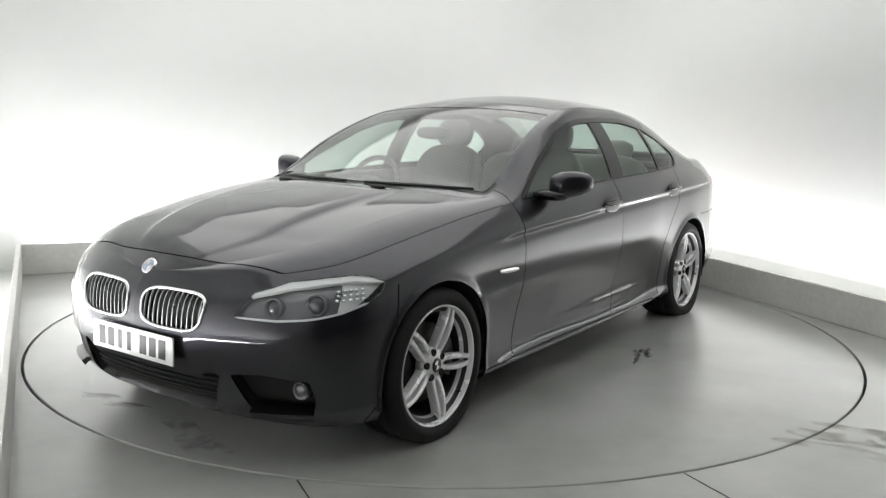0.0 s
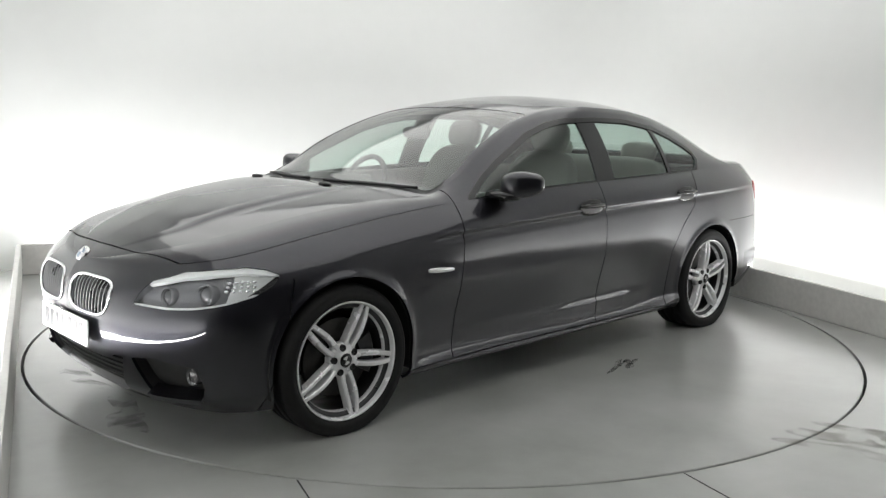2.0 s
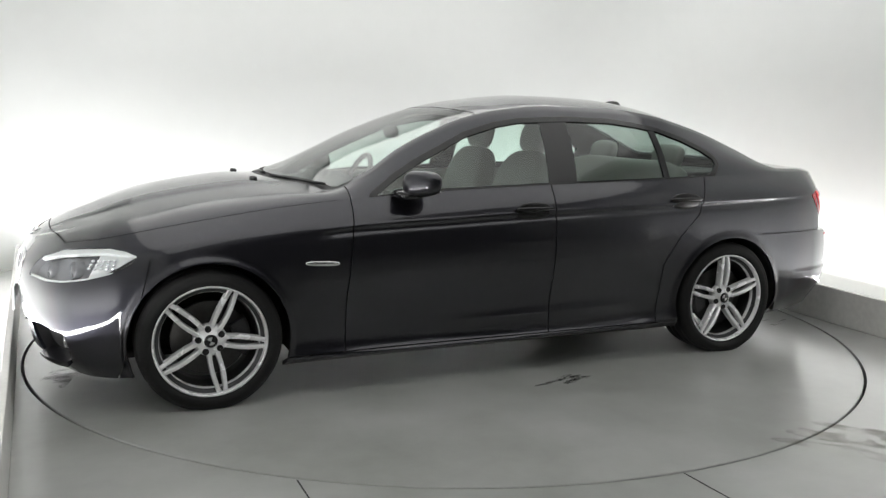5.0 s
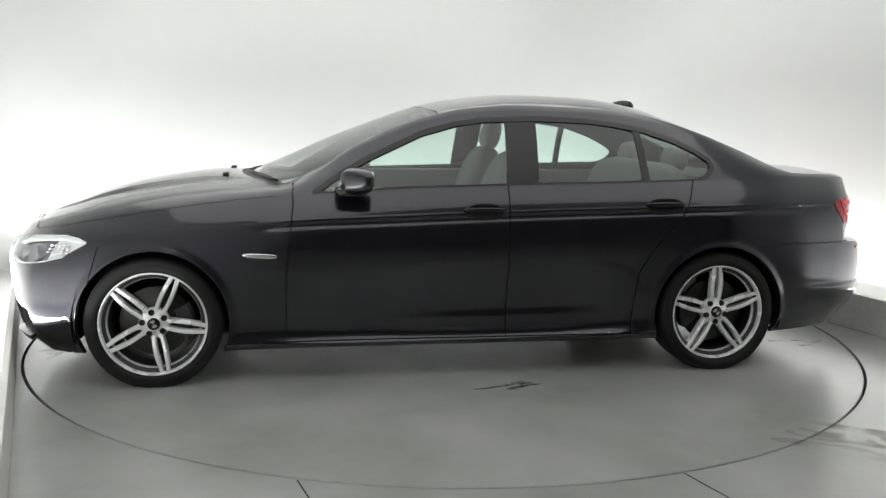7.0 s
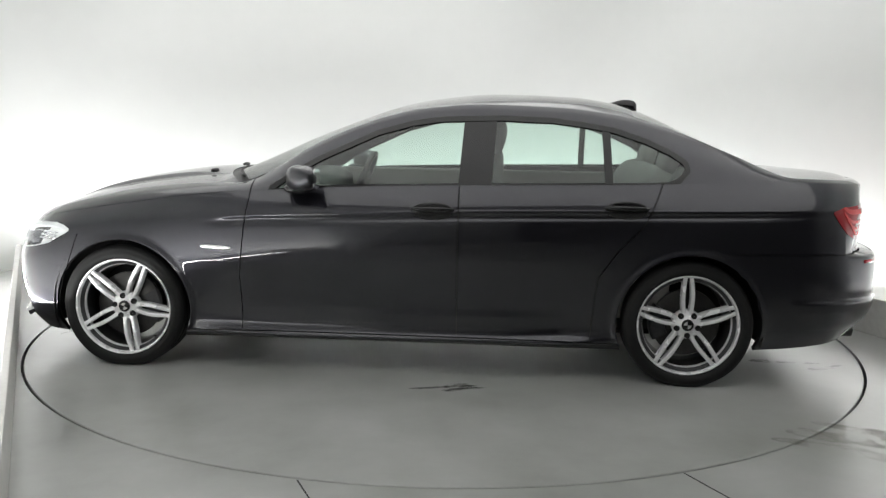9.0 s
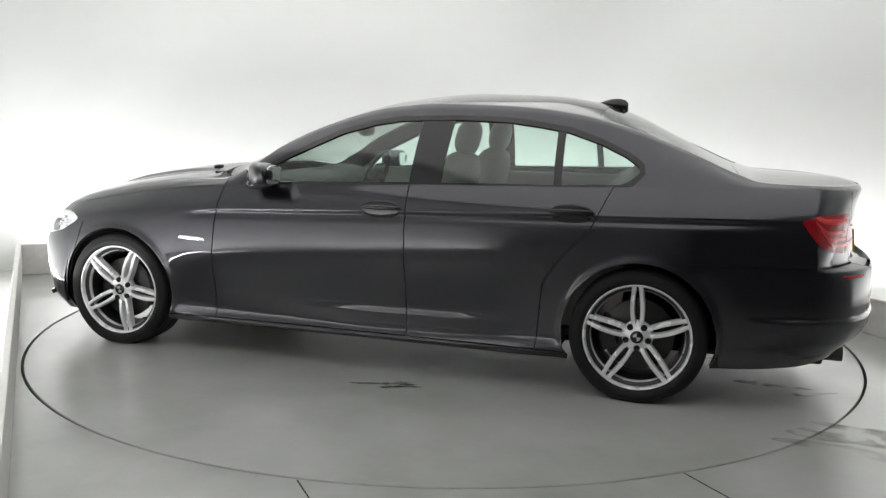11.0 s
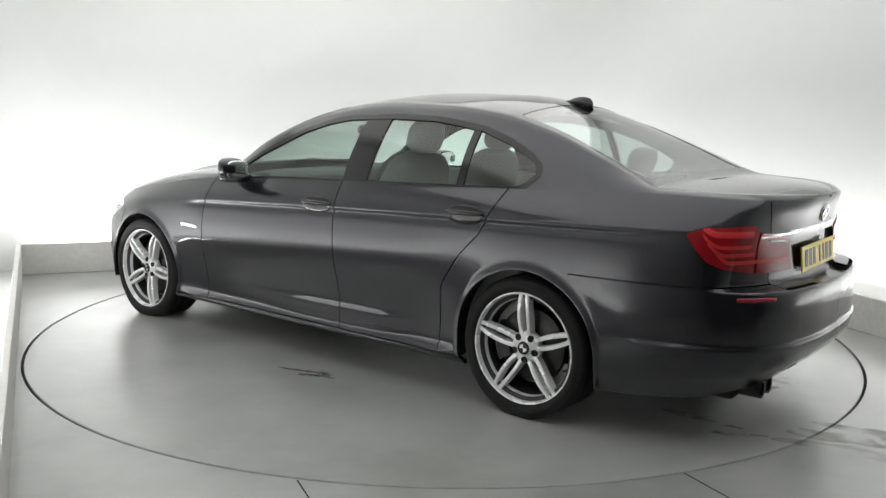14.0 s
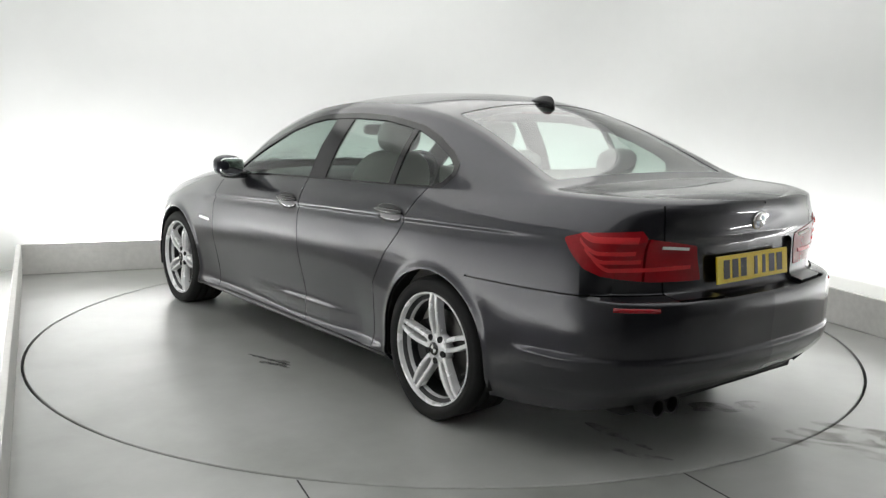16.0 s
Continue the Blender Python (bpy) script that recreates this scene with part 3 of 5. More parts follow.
def panel(name, soups, material, parent, label="", mirror=False, both=False, sink=0.0, flange=0.014, walls=False):
    """A panel with folded edges from polygons; mirror: on the other side, both: across the middle."""
    vs, ns, fs = [], [], []
    for soup in soups if isinstance(soups, list) else [soups]:
        sides = (1, -1) if both else ((-1,) if mirror else (1,))
        for sy in sides:
            index, edges = {}, {}
            for poly in soup.polys:
                q = []
                for i in poly:
                    if i not in index:
                        a = soup.verts[i]
                        n = Vector((a[3], a[4] * sy, a[5])).normalized()
                        index[i] = len(vs)
                        vs.append(Vector((a[0], a[1] * sy, a[2])) - n * sink)
                        ns.append(n)
                    q.append(index[i])
                if sy < 0:
                    q.reverse()
                if not walls:
                    fs.append(q)
                for a, b in zip(q, q[1:] + q[:1]):
                    edges.setdefault((min(a, b), max(a, b)), []).append((a, b))
            if flange:
                for pair in edges.values():
                    if len(pair) == 1:
                        a, b = pair[0]
                        if both and abs(vs[a].y) < 1e-4 and abs(vs[b].y) < 1e-4:
                            continue
                        k = len(vs)
                        pa, pb = vs[a].copy(), vs[b].copy()
                        fn = (pb - pa).cross(ns[a]).normalized()
                        vs.extend((pa, pb, pb - ns[b] * flange, pa - ns[a] * flange))
                        ns.extend((fn,) * 4)
                        fs.append((k + 1, k, k + 3, k + 2))
    me = bpy.data.meshes.new(name)
    me.from_pydata([tuple(v) for v in vs], [], [tuple(f) for f in fs])
    me.materials.append(material)
    me.update()
    for p in me.polygons:
        p.use_smooth = True
    # faces wind with their normals
    flip = [p.index for p in me.polygons if p.normal.dot(ns[p.vertices[0]]) < 0]
    if flip:
        bm = bmesh.new()
        bm.from_mesh(me)
        bm.faces.ensure_lookup_table()
        bmesh.ops.reverse_faces(bm, faces=[bm.faces[i] for i in flip])
        bm.to_mesh(me)
        bm.free()
    me.normals_split_custom_set_from_vertices([tuple(n) for n in ns])
    ob = new(name, me)
    ob.parent = parent
    if label:
        tagged(ob, label)
    return ob


def build_body(car):
    s = shell(14, 2.4)
    GAP = 0.0028
    parts = {}
    # wheel openings
    for xa in (AXLE, -AXLE):
        s.drop(lambda A, xa=xa: np.where(A[:, PATCH] == 0, np.hypot(A[:, X] - xa, A[:, Z] - WHEEL_Z) - ARCH_R, 1.0))
    # lamps
    HEAD = wrap_area([(1.66, 0.606), (1.69, 0.645), (1.77, 0.690), (2.2, 0.728), (2.8, 0.742), (3.5, 0.747), (4.05, 0.737), (4.30, 0.718), (4.18, 0.69), (3.7, 0.650), (3.2, 0.625), (2.6, 0.606), (2.2, 0.600)], 0.006)
    TAIL = wrap_area([(23.95, 0.905), (24.3, 0.925), (25.3, 0.935), (25.45, 0.905), (26.42, 0.868), (26.5, 0.74), (25.6, 0.745), (24.7, 0.772), (24.35, 0.80), (24.15, 0.85)], 0.004)
    head = s.take(HEAD)
    tail = s.take(TAIL)
    # grilles and intakes
    kidney = s.take(lambda A: np.where(A[:, X] > 1.6, (np.abs((A[:, Y] - 0.212 - 0.22 * (A[:, Z] - 0.6) * (A[:, Y] > 0.212)) / 0.166) ** 3.6 + np.abs((A[:, Z] - 0.601) / 0.074) ** 3.6 - 1) * 0.05, 1.0))
    intake = s.take(end_area([(-0.1, 0.345), (0.33, 0.345), (0.40, 0.375), (0.43, 0.375), (0.385, 0.225), (0.33, 0.205), (-0.1, 0.205)], True, 0.006))
    side_in = s.take(end_area([(0.49, 0.375), (0.60, 0.385), (0.755, 0.365), (0.765, 0.29), (0.745, 0.235), (0.56, 0.225)], True, 0.006))
    plate_bay = s.take(end_area([(-0.1, 0.862), (0.30, 0.862), (0.335, 0.845), (0.31, 0.70), (0.28, 0.678), (-0.1, 0.678)], False, 0.004))
    diffuser = s.take(end_area([(-0.1, 0.33), (0.42, 0.33), (0.52, 0.20), (-0.1, 0.20)], False, 0.0))
    # side windows
    DLO = [(0.685, 0.958), (0.56, 1.045), (0.43, 1.118), (0.14, 1.252), (-0.04, 1.303), (-0.19, 1.327), (-0.5, 1.338), (-0.78, 1.330), (-0.94, 1.310), (-1.09, 1.285), (-1.25, 1.233), (-1.38, 1.174), (-1.445, 1.130), (-1.452, 1.100), (-1.41, 1.056), (-1.36, 1.036), (-1.1, 1.028), (-0.3, 1.010), (0.3, 0.990)]
    dlo = s.take(side_area(DLO, 0.022, 1))
    inner = side_area(DLO, -0.004, 1)
    trims, rest = dlo.clip(lambda A: -inner(A))
    post_b, rest = rest.clip(side_area([(-0.285, 0.9), (-0.315, 1.4), (-0.485, 1.4), (-0.455, 0.9)], 0, 1))
    post_c, rest = rest.clip(side_area([(-1.045, 0.9), (-1.025, 1.4), (-1.065, 1.4), (-1.085, 0.9)], 0, 1))
    pane_f, rest = rest.clip(lambda A: -0.38 - A[:, X])
    pane_r, pane_q = rest.clip(lambda A: -1.06 - A[:, X])
    # screens
    top = lambda A: np.where(A[:, PATCH] == 2, 0.0, 1.0)
    lat = lambda A: 1 - A[:, ROW]
    wind = s.take(lambda A: np.where(A[:, PATCH] == 2, np.maximum.reduce([(A[:, X] - (1.03 - 0.20 * lat(A) ** 2)), (0.09 - 0.07 * lat(A) ** 2) - A[:, X], (lat(A) - 0.955) * 0.6]), 1.0))
    rear_w = s.take(lambda A: np.where(A[:, PATCH] == 2, np.maximum.reduce([A[:, X] - (-1.225 + 0.02 * lat(A) ** 2), (-1.885 - 0.03 * lat(A) ** 2) - A[:, X], (lat(A) - 0.90) * 0.6]), 1.0))
    # cowl, a black strip at the foot of the windscreen
    cowl = s.take(lambda A: np.where(A[:, PATCH] == 2, np.maximum.reduce([A[:, X] - (1.10 - 0.20 * lat(A) ** 2), 0.75 - A[:, X], lat(A) - 0.99]), 1.0))
    # bonnet
    HOODF = lambda A: A[:, X] - (2.160 - 0.080 * (A[:, Y] / 0.6) ** 2)
    BON = lambda A: np.where(A[:, PATCH] >= 1, np.maximum(HOODF(A), 0.87 - A[:, X]), 1.0)
    bonnet = s.take(BON)
    bonnet.drop(lambda A: -2 * GAP - HOODF(A))
    bonnet.drop(lambda A: np.where(A[:, PATCH] == 1, A[:, ROW] - 0.02, 1.0))
    # boot lid
    BOOTSIDE = lambda A: np.where(A[:, X] < -2.3, A[:, Y] - 0.52, A[:, Y] - 0.645)
    boot_top = s.take(lambda A: np.where(A[:, PATCH] >= 1, np.maximum(A[:, X] + 1.935 + 0.03 * (A[:, Y] / 0.6) ** 2, A[:, Y] - 0.62), 1.0))
    boot_back = s.take(lambda A: np.where((A[:, PATCH] == 0) & (A[:, X] < -2.2), np.maximum(A[:, Y] - 0.53, 0.675 - A[:, Z]), 1.0))
    boot_back.drop(lambda A: A[:, Z] - 0.675 - 2 * GAP)
    boot_back.drop(lambda A: 0.53 - 2 * GAP - A[:, Y])
    boot = boot_top + boot_back
    # roof and rails stay together; lower flank panels
    roof = s.take(lambda A: np.where(A[:, PATCH] == 2, np.maximum(A[:, X] - 0.15, -1.24 - A[:, X]), 1.0))
    FR = 0.82
    front_b = s.take(lambda A: np.where(A[:, X] > 1.2, np.maximum(1.80 - 0.28 * np.clip(A[:, Z] - 0.45, -1, 0.4) - A[:, X], np.minimum(A[:, Z] - 0.705, (A[:, COLUMN] - 1.75) * PITCH)), 1.0))
    front_b.drop(lambda A: A[:, X] - (1.80 + 2 * GAP - 0.28 * np.clip(A[:, Z] - 0.45, -1, 0.4)))
    rear_b = s.take(lambda A: np.where((A[:, X] < -1.7) & (A[:, PATCH] == 0), A[:, Z] - 0.695, 1.0))
    rear_b.drop(lambda A: 0.695 - 2 * GAP - A[:, Z])
    sill = s.take(lambda A: np.where((A[:, PATCH] == 0) & (np.abs(A[:, X]) < 1.4), A[:, Z] - 0.212, 1.0))
    sill.drop(lambda A: 0.212 - 2 * GAP - A[:, Z])
    wing = s.take(lambda A: np.where(A[:, PATCH] <= 1, FR - 0.02 * np.clip((A[:, Z] - 0.7) / 0.2, -1, 1) - A[:, X], 1.0))
    wing.drop(lambda A: A[:, X] - (FR + 2 * GAP - 0.02 * np.clip((A[:, Z] - 0.7) / 0.2, -1, 1)))
    BELOW = lambda A: np.where((A[:, PATCH] == 0) | ((A[:, PATCH] == 1) & (A[:, ROW] < 0.12)), -1.0, 1.0)
    door_f = s.take(lambda A: np.where(A[:, PATCH] == 0, -0.300 - A[:, X], 1.0))
    door_f.drop(lambda A: A[:, X] + 0.300 - 2 * GAP)
    DR = sd_poly([(-0.2, 1.2), (-1.385, 1.2), (-1.335, 1.03), (-1.24, 0.82), (-1.12, 0.70), (-1.02, 0.55), (-0.98, 0.1), (-0.2, 0.1)])
    door_r = s.take(lambda A: np.where(A[:, PATCH] == 0, DR(A[:, X], A[:, Z]), 1.0))
    door_r.drop(lambda A: -2 * GAP - DR(A[:, X], A[:, Z]))

    panel("roof", roof, M_PAINT, car, both=True)
    panel("bonnet", bonnet, M_PAINT, car, "dark grey bonnet with raised creases", both=True)
    panel("boot_lid", boot, M_PAINT, car, both=True)
    fb = panel("front_bumper", front_b, M_PAINT, car, both=True)
    rb = panel("rear_bumper", rear_b, M_PAINT, car, both=True)
    panel("diffuser", diffuser, M_BLACK, rb, "black plastic rear diffuser", both=True, sink=0.01)
    panel("cowl", cowl, M_BLACK, car, "black plastic windscreen cowl", both=True, sink=0.006)
    panel("windscreen", wind, M_SCREEN, car, "clear windscreen glass", both=True, sink=0.002, flange=0)
    panel("rear_window", rear_w, M_REARGLASS, car, "tinted rear window glass", both=True, sink=0.002, flange=0)
    for mir in (False, True):
        panel("front_wing", wing, M_PAINT, car, mirror=mir)
        df = panel("front_door", door_f, M_PAINT, car, mirror=mir)
        dr = panel("rear_door", door_r, M_PAINT, car, mirror=mir)
        panel("body_side", s, M_PAINT, car, mirror=mir)
        panel("side_skirt", sill, M_PAINT, car, mirror=mir)
        panel("window_trim", trims, M_GLOSSBLACK, car, "gloss black window surround", mirror=mir, sink=-0.002)
        panel("door_post", post_b, M_GLOSSBLACK, df, "gloss black centre post", mirror=mir, sink=0.001)
        panel("window_divider", post_c, M_GLOSSBLACK, dr, "black window divider", mirror=mir, sink=0.0)
        panel("front_window", pane_f, M_GLASS, df, "green-tinted door glass", mirror=mir, sink=0.004, flange=0)
        panel("rear_side_window", pane_r, M_GLASS, dr, "green-tinted door glass", mirror=mir, sink=0.004, flange=0)
        panel("quarter_window", pane_q, M_GLASS, dr, "green-tinted quarter glass", mirror=mir, sink=0.004, flange=0)
        parts[mir] = (df, dr, fb, rb)
    return dict(head=head, tail=tail, kidney=kidney, intake=intake, side_in=side_in, plate_bay=plate_bay, roof=roof, diffuser=diffuser, doors=parts, front=fb, rear=rb)


def build_liner(car):
    """Black structure just under the panels, open at the windows and wheels."""
    s = shell(4)
    for xa in (AXLE, -AXLE):
        s.drop(lambda A, xa=xa: np.where(A[:, PATCH] == 0, np.hypot(A[:, X] - xa, A[:, Z] - WHEEL_Z) - ARCH_R, 1.0))
    s.drop(side_area([(0.70, 0.95), (0.43, 1.12), (0.14, 1.255), (-0.19, 1.33), (-0.5, 1.34), (-0.94, 1.312), (-1.25, 1.235), (-1.445, 1.13), (-1.40, 1.04), (-0.3, 1.0)], 0.012, 1))
    s.drop(lambda A: np.where(A[:, PATCH] == 2, np.maximum.reduce([A[:, X] - 0.98, 0.07 - A[:, X], 0.05 - A[:, ROW]]), 1.0))
    s.drop(lambda A: np.where(A[:, PATCH] == 2, np.maximum.reduce([A[:, X] + 1.22, -1.88 - A[:, X], 0.10 - A[:, ROW]]), 1.0))
    s.drop(end_area([(-0.1, 0.70), (0.36, 0.70), (0.36, 0.53), (-0.1, 0.53)], True))
    s.drop(end_area([(-0.1, 0.40), (0.78, 0.40), (0.78, 0.19), (-0.1, 0.19)], True))
    s.drop(wrap_area([(1.4, 0.59), (1.5, 0.70), (2.8, 0.75), (4.4, 0.73), (3.4, 0.63), (2.4, 0.59)]))
    s.drop(wrap_area([(23.9, 0.92), (25.3, 0.945), (26.5, 0.88), (26.6, 0.72), (24.7, 0.76), (24.1, 0.82)]))
    s.drop(lambda A: np.where(A[:, PATCH] >= 1, np.minimum(A[:, X] + 2.42, 2.15 - A[:, X]), 1.0))
    s.drop(end_area([(-0.1, 0.87), (0.34, 0.87), (0.32, 0.67), (-0.1, 0.67)], False))
    panel("inner_structure", s, M_LINER, car, "black inner structure", both=True, sink=0.018, flange=0)
    # underbody
    bm = bmesh.new()
    box(bm, (-2.35, -0.62, 0.19), (2.10, 0.62, 0.24), 0.02)
    for sy in (-1, 1):
        box(bm, (-1.05, sy * 0.60 - (0.24 if sy < 0 else 0), 0.175), (1.05, sy * 0.60 + (0.24 if sy > 0 else 0), 0.24), 0.01)
    part("underbody", bm, M_LINER, car, "black underbody tray")
    # wheel housings
    for xa in (AXLE, -AXLE):
        for sy in (1, -1):
            bm = bmesh.new()
            lathe(bm, [(0.05, 0.60), (0.385, 0.60), (0.392, 0.75), (0.386, 0.905)], 48, Matrix.Translation((xa, 0, WHEEL_Z)) @ Matrix.Diagonal((1, sy, 1, 1)))
            bmesh.ops.delete(bm, geom=[v for v in bm.verts if v.co.z < 0.17], context="VERTS")
            part("wheel_housing", bm, M_LINER, car, "black wheel arch liner")


# ---- the car: wheels ----
def build_wheel(parent, xa, sy, turn):
    w = new("wheel")
    w.parent = parent
    w.matrix_basis = Matrix.Translation((xa, sy * 0.80, WHEEL_Z)) @ (Matrix() if sy > 0 else Matrix.Rotation(math.pi, 4, "Z")) @ Matrix.Rotation(radians(turn), 4, "Y")
    return w


def wheel_parts(w):
    # outward is +y; the tyre is 0.245 wide
    bm = bmesh.new()
    prof = [(0.246, -0.105), (0.262, -0.122), (0.295, -0.126), (0.322, -0.115), (0.335, -0.095), (0.3385, -0.06), (0.3385, -0.052), (0.333, -0.05), (0.333, -0.045), (0.3385, -0.043), (0.339, 0.0), (0.333, 0.002), (0.333, 0.008), (0.339, 0.01), (0.3385, 0.052), (0.333, 0.054), (0.333, 0.06), (0.338, 0.062), (0.335, 0.095), (0.322, 0.115), (0.308, 0.122), (0.300, 0.1215), (0.295, 0.126), (0.270, 0.124), (0.262, 0.118), (0.252, 0.108), (0.246, 0.098)]
    lathe(bm, [(0.252 + (r - 0.246) * 0.87, h) for r, h in prof], 96)
    part("tyre", bm, M_RUBBER, w, "black low-profile tyre")
    bm = bmesh.new()
    lathe(bm, [(0.2515, 0.096), (0.2597, 0.108), (0.2607, 0.114), (0.2580, 0.1170), (0.2525, 0.1155), (0.2500, 0.108), (0.2478, 0.090), (0.2410, 0.084), (0.2330, 0.085), (0.2270, 0.078), (0.2235, 0.055)], 96)
    part("rim_lip", bm, M_ALLOY, w, "bright silver rim edge")
    # barrel behind the spokes, coloured near black for the shade in there
    bm = bmesh.new()
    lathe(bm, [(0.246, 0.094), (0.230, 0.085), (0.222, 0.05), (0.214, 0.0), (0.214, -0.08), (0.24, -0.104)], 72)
    part("rim_barrel", bm, M_ALLOY_DARK, w, "inner rim barrel with its shade put into the colour")
    # five twin spokes
    for k in range(5):
        bm = bmesh.new()
        a0 = 2 * math.pi * k / 5
        m = Matrix.Rotation(-a0, 4, "Y")
        for sgn in (-1, 1):
            prof = []
            n = 12
            for i in range(n + 1):
                t = i / n
                r = 0.052 + (0.2485 - 0.052) * t
                mid = sgn * (0.0150 + 0.0090 * math.sin(math.pi * t ** 0.85))
                half = 0.0100 + 0.03 * max(0, 0.15 - t) + 0.02 * max(0, t - 0.9)
                y = 0.085 + 0.026 * math.sin(min(t, 1) * math.pi * 0.55) - 0.012 * t ** 3
                prof.append((r, mid, half, y))
            rows = []
            for r, mid, half, y in prof:
                pts = [(mid - half - 0.002, y - 0.040), (mid - half, y - 0.005), (mid - half + 0.004, y), (mid + half - 0.004, y), (mid + half, y - 0.005), (mid + half + 0.002, y - 0.040)]
                rows.append([bm.verts.new(m @ Vector((r, yy, q))) for q, yy in pts])
            for p, q in zip(rows, rows[1:]):
                for i in range(6):
                    bm.faces.new((p[i], p[(i + 1) % 6], q[(i + 1) % 6], q[i]))
            bm.faces.new(rows[0])
            bm.faces.new(rows[-1])
        part("spoke", bm, M_ALLOY, w, "silver twin spoke", smooth=False)
    bm = bmesh.new()
    lathe(bm, [(0.001, 0.097), (0.032, 0.097), (0.0335, 0.092), (0.060, 0.088), (0.074, 0.080), (0.078, 0.05), (0.06, 0.03)], 40)
    part("hub", bm, M_ALLOY, w, "silver wheel hub")
    bm = bmesh.new()
    lathe(bm, [(0.0005, 0.1005), (0.029, 0.1005), (0.031, 0.098), (0.031, 0.09)], 32)
    cap = part("centre_cap", bm, M_GLOSSBLACK, w, "black round centre cap")
    bm = bmesh.new()
    for q in (0, 2):
        pts = [(0.0, 0.0)] + [(0.019 * math.cos(math.pi / 2 * (q + i / 6)), 0.019 * math.sin(math.pi / 2 * (q + i / 6))) for i in range(7)]
        slab(bm, pts, 0.1006, 0.1016, Matrix.Rotation(-math.pi / 2, 4, "X"))
    part("emblem", bm, M_CHROME, cap, "pale quartered emblem", smooth=False)
    # bolts in liner black, which paints in the shade of their holes
    for k in range(5):
        a = 2 * math.pi * (k + 0.5) / 5
        bm = bmesh.new()
        lathe(bm, [(0.0125, 0.0945), (0.0150, 0.0935), (0.0155, 0.07)], 14, Matrix.Translation((0.056 * math.cos(a), 0, 0.056 * math.sin(a))))
        lathe(bm, [(0.0005, 0.0905), (0.0125, 0.0905), (0.0125, 0.0945)], 14, Matrix.Translation((0.056 * math.cos(a), 0, 0.056 * math.sin(a))))
        part("wheel_bolt", bm, M_LINER, w, "wheel bolt, coloured black for the shade of its hole")
    bm = bmesh.new()
    a = radians(108)
    tube(bm, [(0.232 * math.cos(a), 0.084, 0.232 * math.sin(a)), (0.226 * math.cos(a), 0.112, 0.226 * math.sin(a))], 0.0048, 8)
    part("tyre_valve", bm, M_BLACK, w, "black tyre valve")
    bm = bmesh.new()
    lathe(bm, [(0.07, 0.030), (0.172, 0.030), (0.174, 0.028), (0.174, 0.006), (0.172, 0.004), (0.07, 0.004)], 64)
    part("brake_disc", bm, M_STEEL, w, "steel brake disc, coloured dark for wheel-well shade")


def build_wheels(car):
    made = []
    for xa, sy, turn in ((AXLE, 1, 65), (-AXLE, 1, 92), (AXLE, -1, 30), (-AXLE, -1, 75)):
        # a picture angle a, seen from the left, has x forward = -cos a
        w = build_wheel(car, xa, sy, 0)
        m = w.matrix_basis.copy()
        w.matrix_basis = Matrix.Translation(m.translation) @ (Matrix.Rotation(radians(turn + 180), 4, "Y") if sy > 0 else Matrix.Rotation(math.pi, 4, "Z") @ Matrix.Rotation(radians(turn), 4, "Y"))
        if not made:
            wheel_parts(w)
        else:
            twin = {made[0]: w}
            for o in made[0].children_recursive:
                c = o.copy()
                scene.collection.objects.link(c)
                c.parent = twin[o.parent]
                twin[o] = c
        made.append(w)
        # each tyre sags flat where it stands
        tyre = next(o for o in w.children if o.name.startswith("tyre"))
        tyre.data = tyre.data.copy()
        turned = w.matrix_basis.to_3x3()
        back = turned.inverted()
        for v in tyre.data.vertices:
            q = turned @ v.co
            if q.z < -0.2:
                low = max(q.z, 0.002 - WHEEL_Z)
                q = Vector((q.x, q.y * (1 + 0.10 * max(0, (-0.2 - q.z) / 0.13)), low))
                v.co = back @ q
        bm = bmesh.new()
        ca = Matrix.Translation((xa, sy * 0.80, WHEEL_Z))
        sx = -1 if xa > 0 else 1
        mm = ca @ Matrix.Diagonal((1, sy, 1, 1))
        rings = []
        for i in range(9):
            a = radians((180 if sx < 0 else 0) - 30 + 60 * i / 8)
            rings.append([bm.verts.new(mm @ Vector((r * math.cos(a), h, r * math.sin(a)))) for r, h in ((0.105, 0.034), (0.110, 0.052), (0.178, 0.056), (0.190, 0.045), (0.190, -0.012), (0.105, -0.012))])
        for p, q in zip(rings, rings[1:]):
            for i in range(6):
                bm.faces.new((p[i], p[(i + 1) % 6], q[(i + 1) % 6], q[i]))
        bm.faces.new(rings[0])
        bm.faces.new(rings[-1])
        part("brake_caliper", bm, M_ALLOY_DARK, car, "grey brake caliper", smooth=False)


# ---- places of the floor marks ----
STAIN_AT = (-0.135, 1.305)
DAMP = [(2.26, 0.30, 0.50, 0.16, 80), (2.22, -0.35, 0.42, 0.12, 100), (-1.78, 0.25, 0.40, 0.14, 40), (-1.95, 0.61, 0.30, 0.07, -8), (-2.06, -0.12, 0.34, 0.16, 70), (-2.16, 0.72, 0.20, 0.06, 25)]
JOINTS = [((-1.405, -2.077), (-1.15, -6.9)), ((0.023, -2.503), (0.38, -6.9))]
SCUFFS = [(0.90, -2.42, 0.46, 0.11, -55), (0.84, -2.56, 0.50, 0.12, -48), (1.12, -2.46, 0.42, 0.12, -60), (1.22, -2.66, 0.40, 0.10, -52)]
M_SCUFF = ragged(mat("brown_tyre_scuff", (0.29, 0.275, 0.24), 0.4, vary=0.25, scale=8.0), 6.0, 0.40, 1.30)


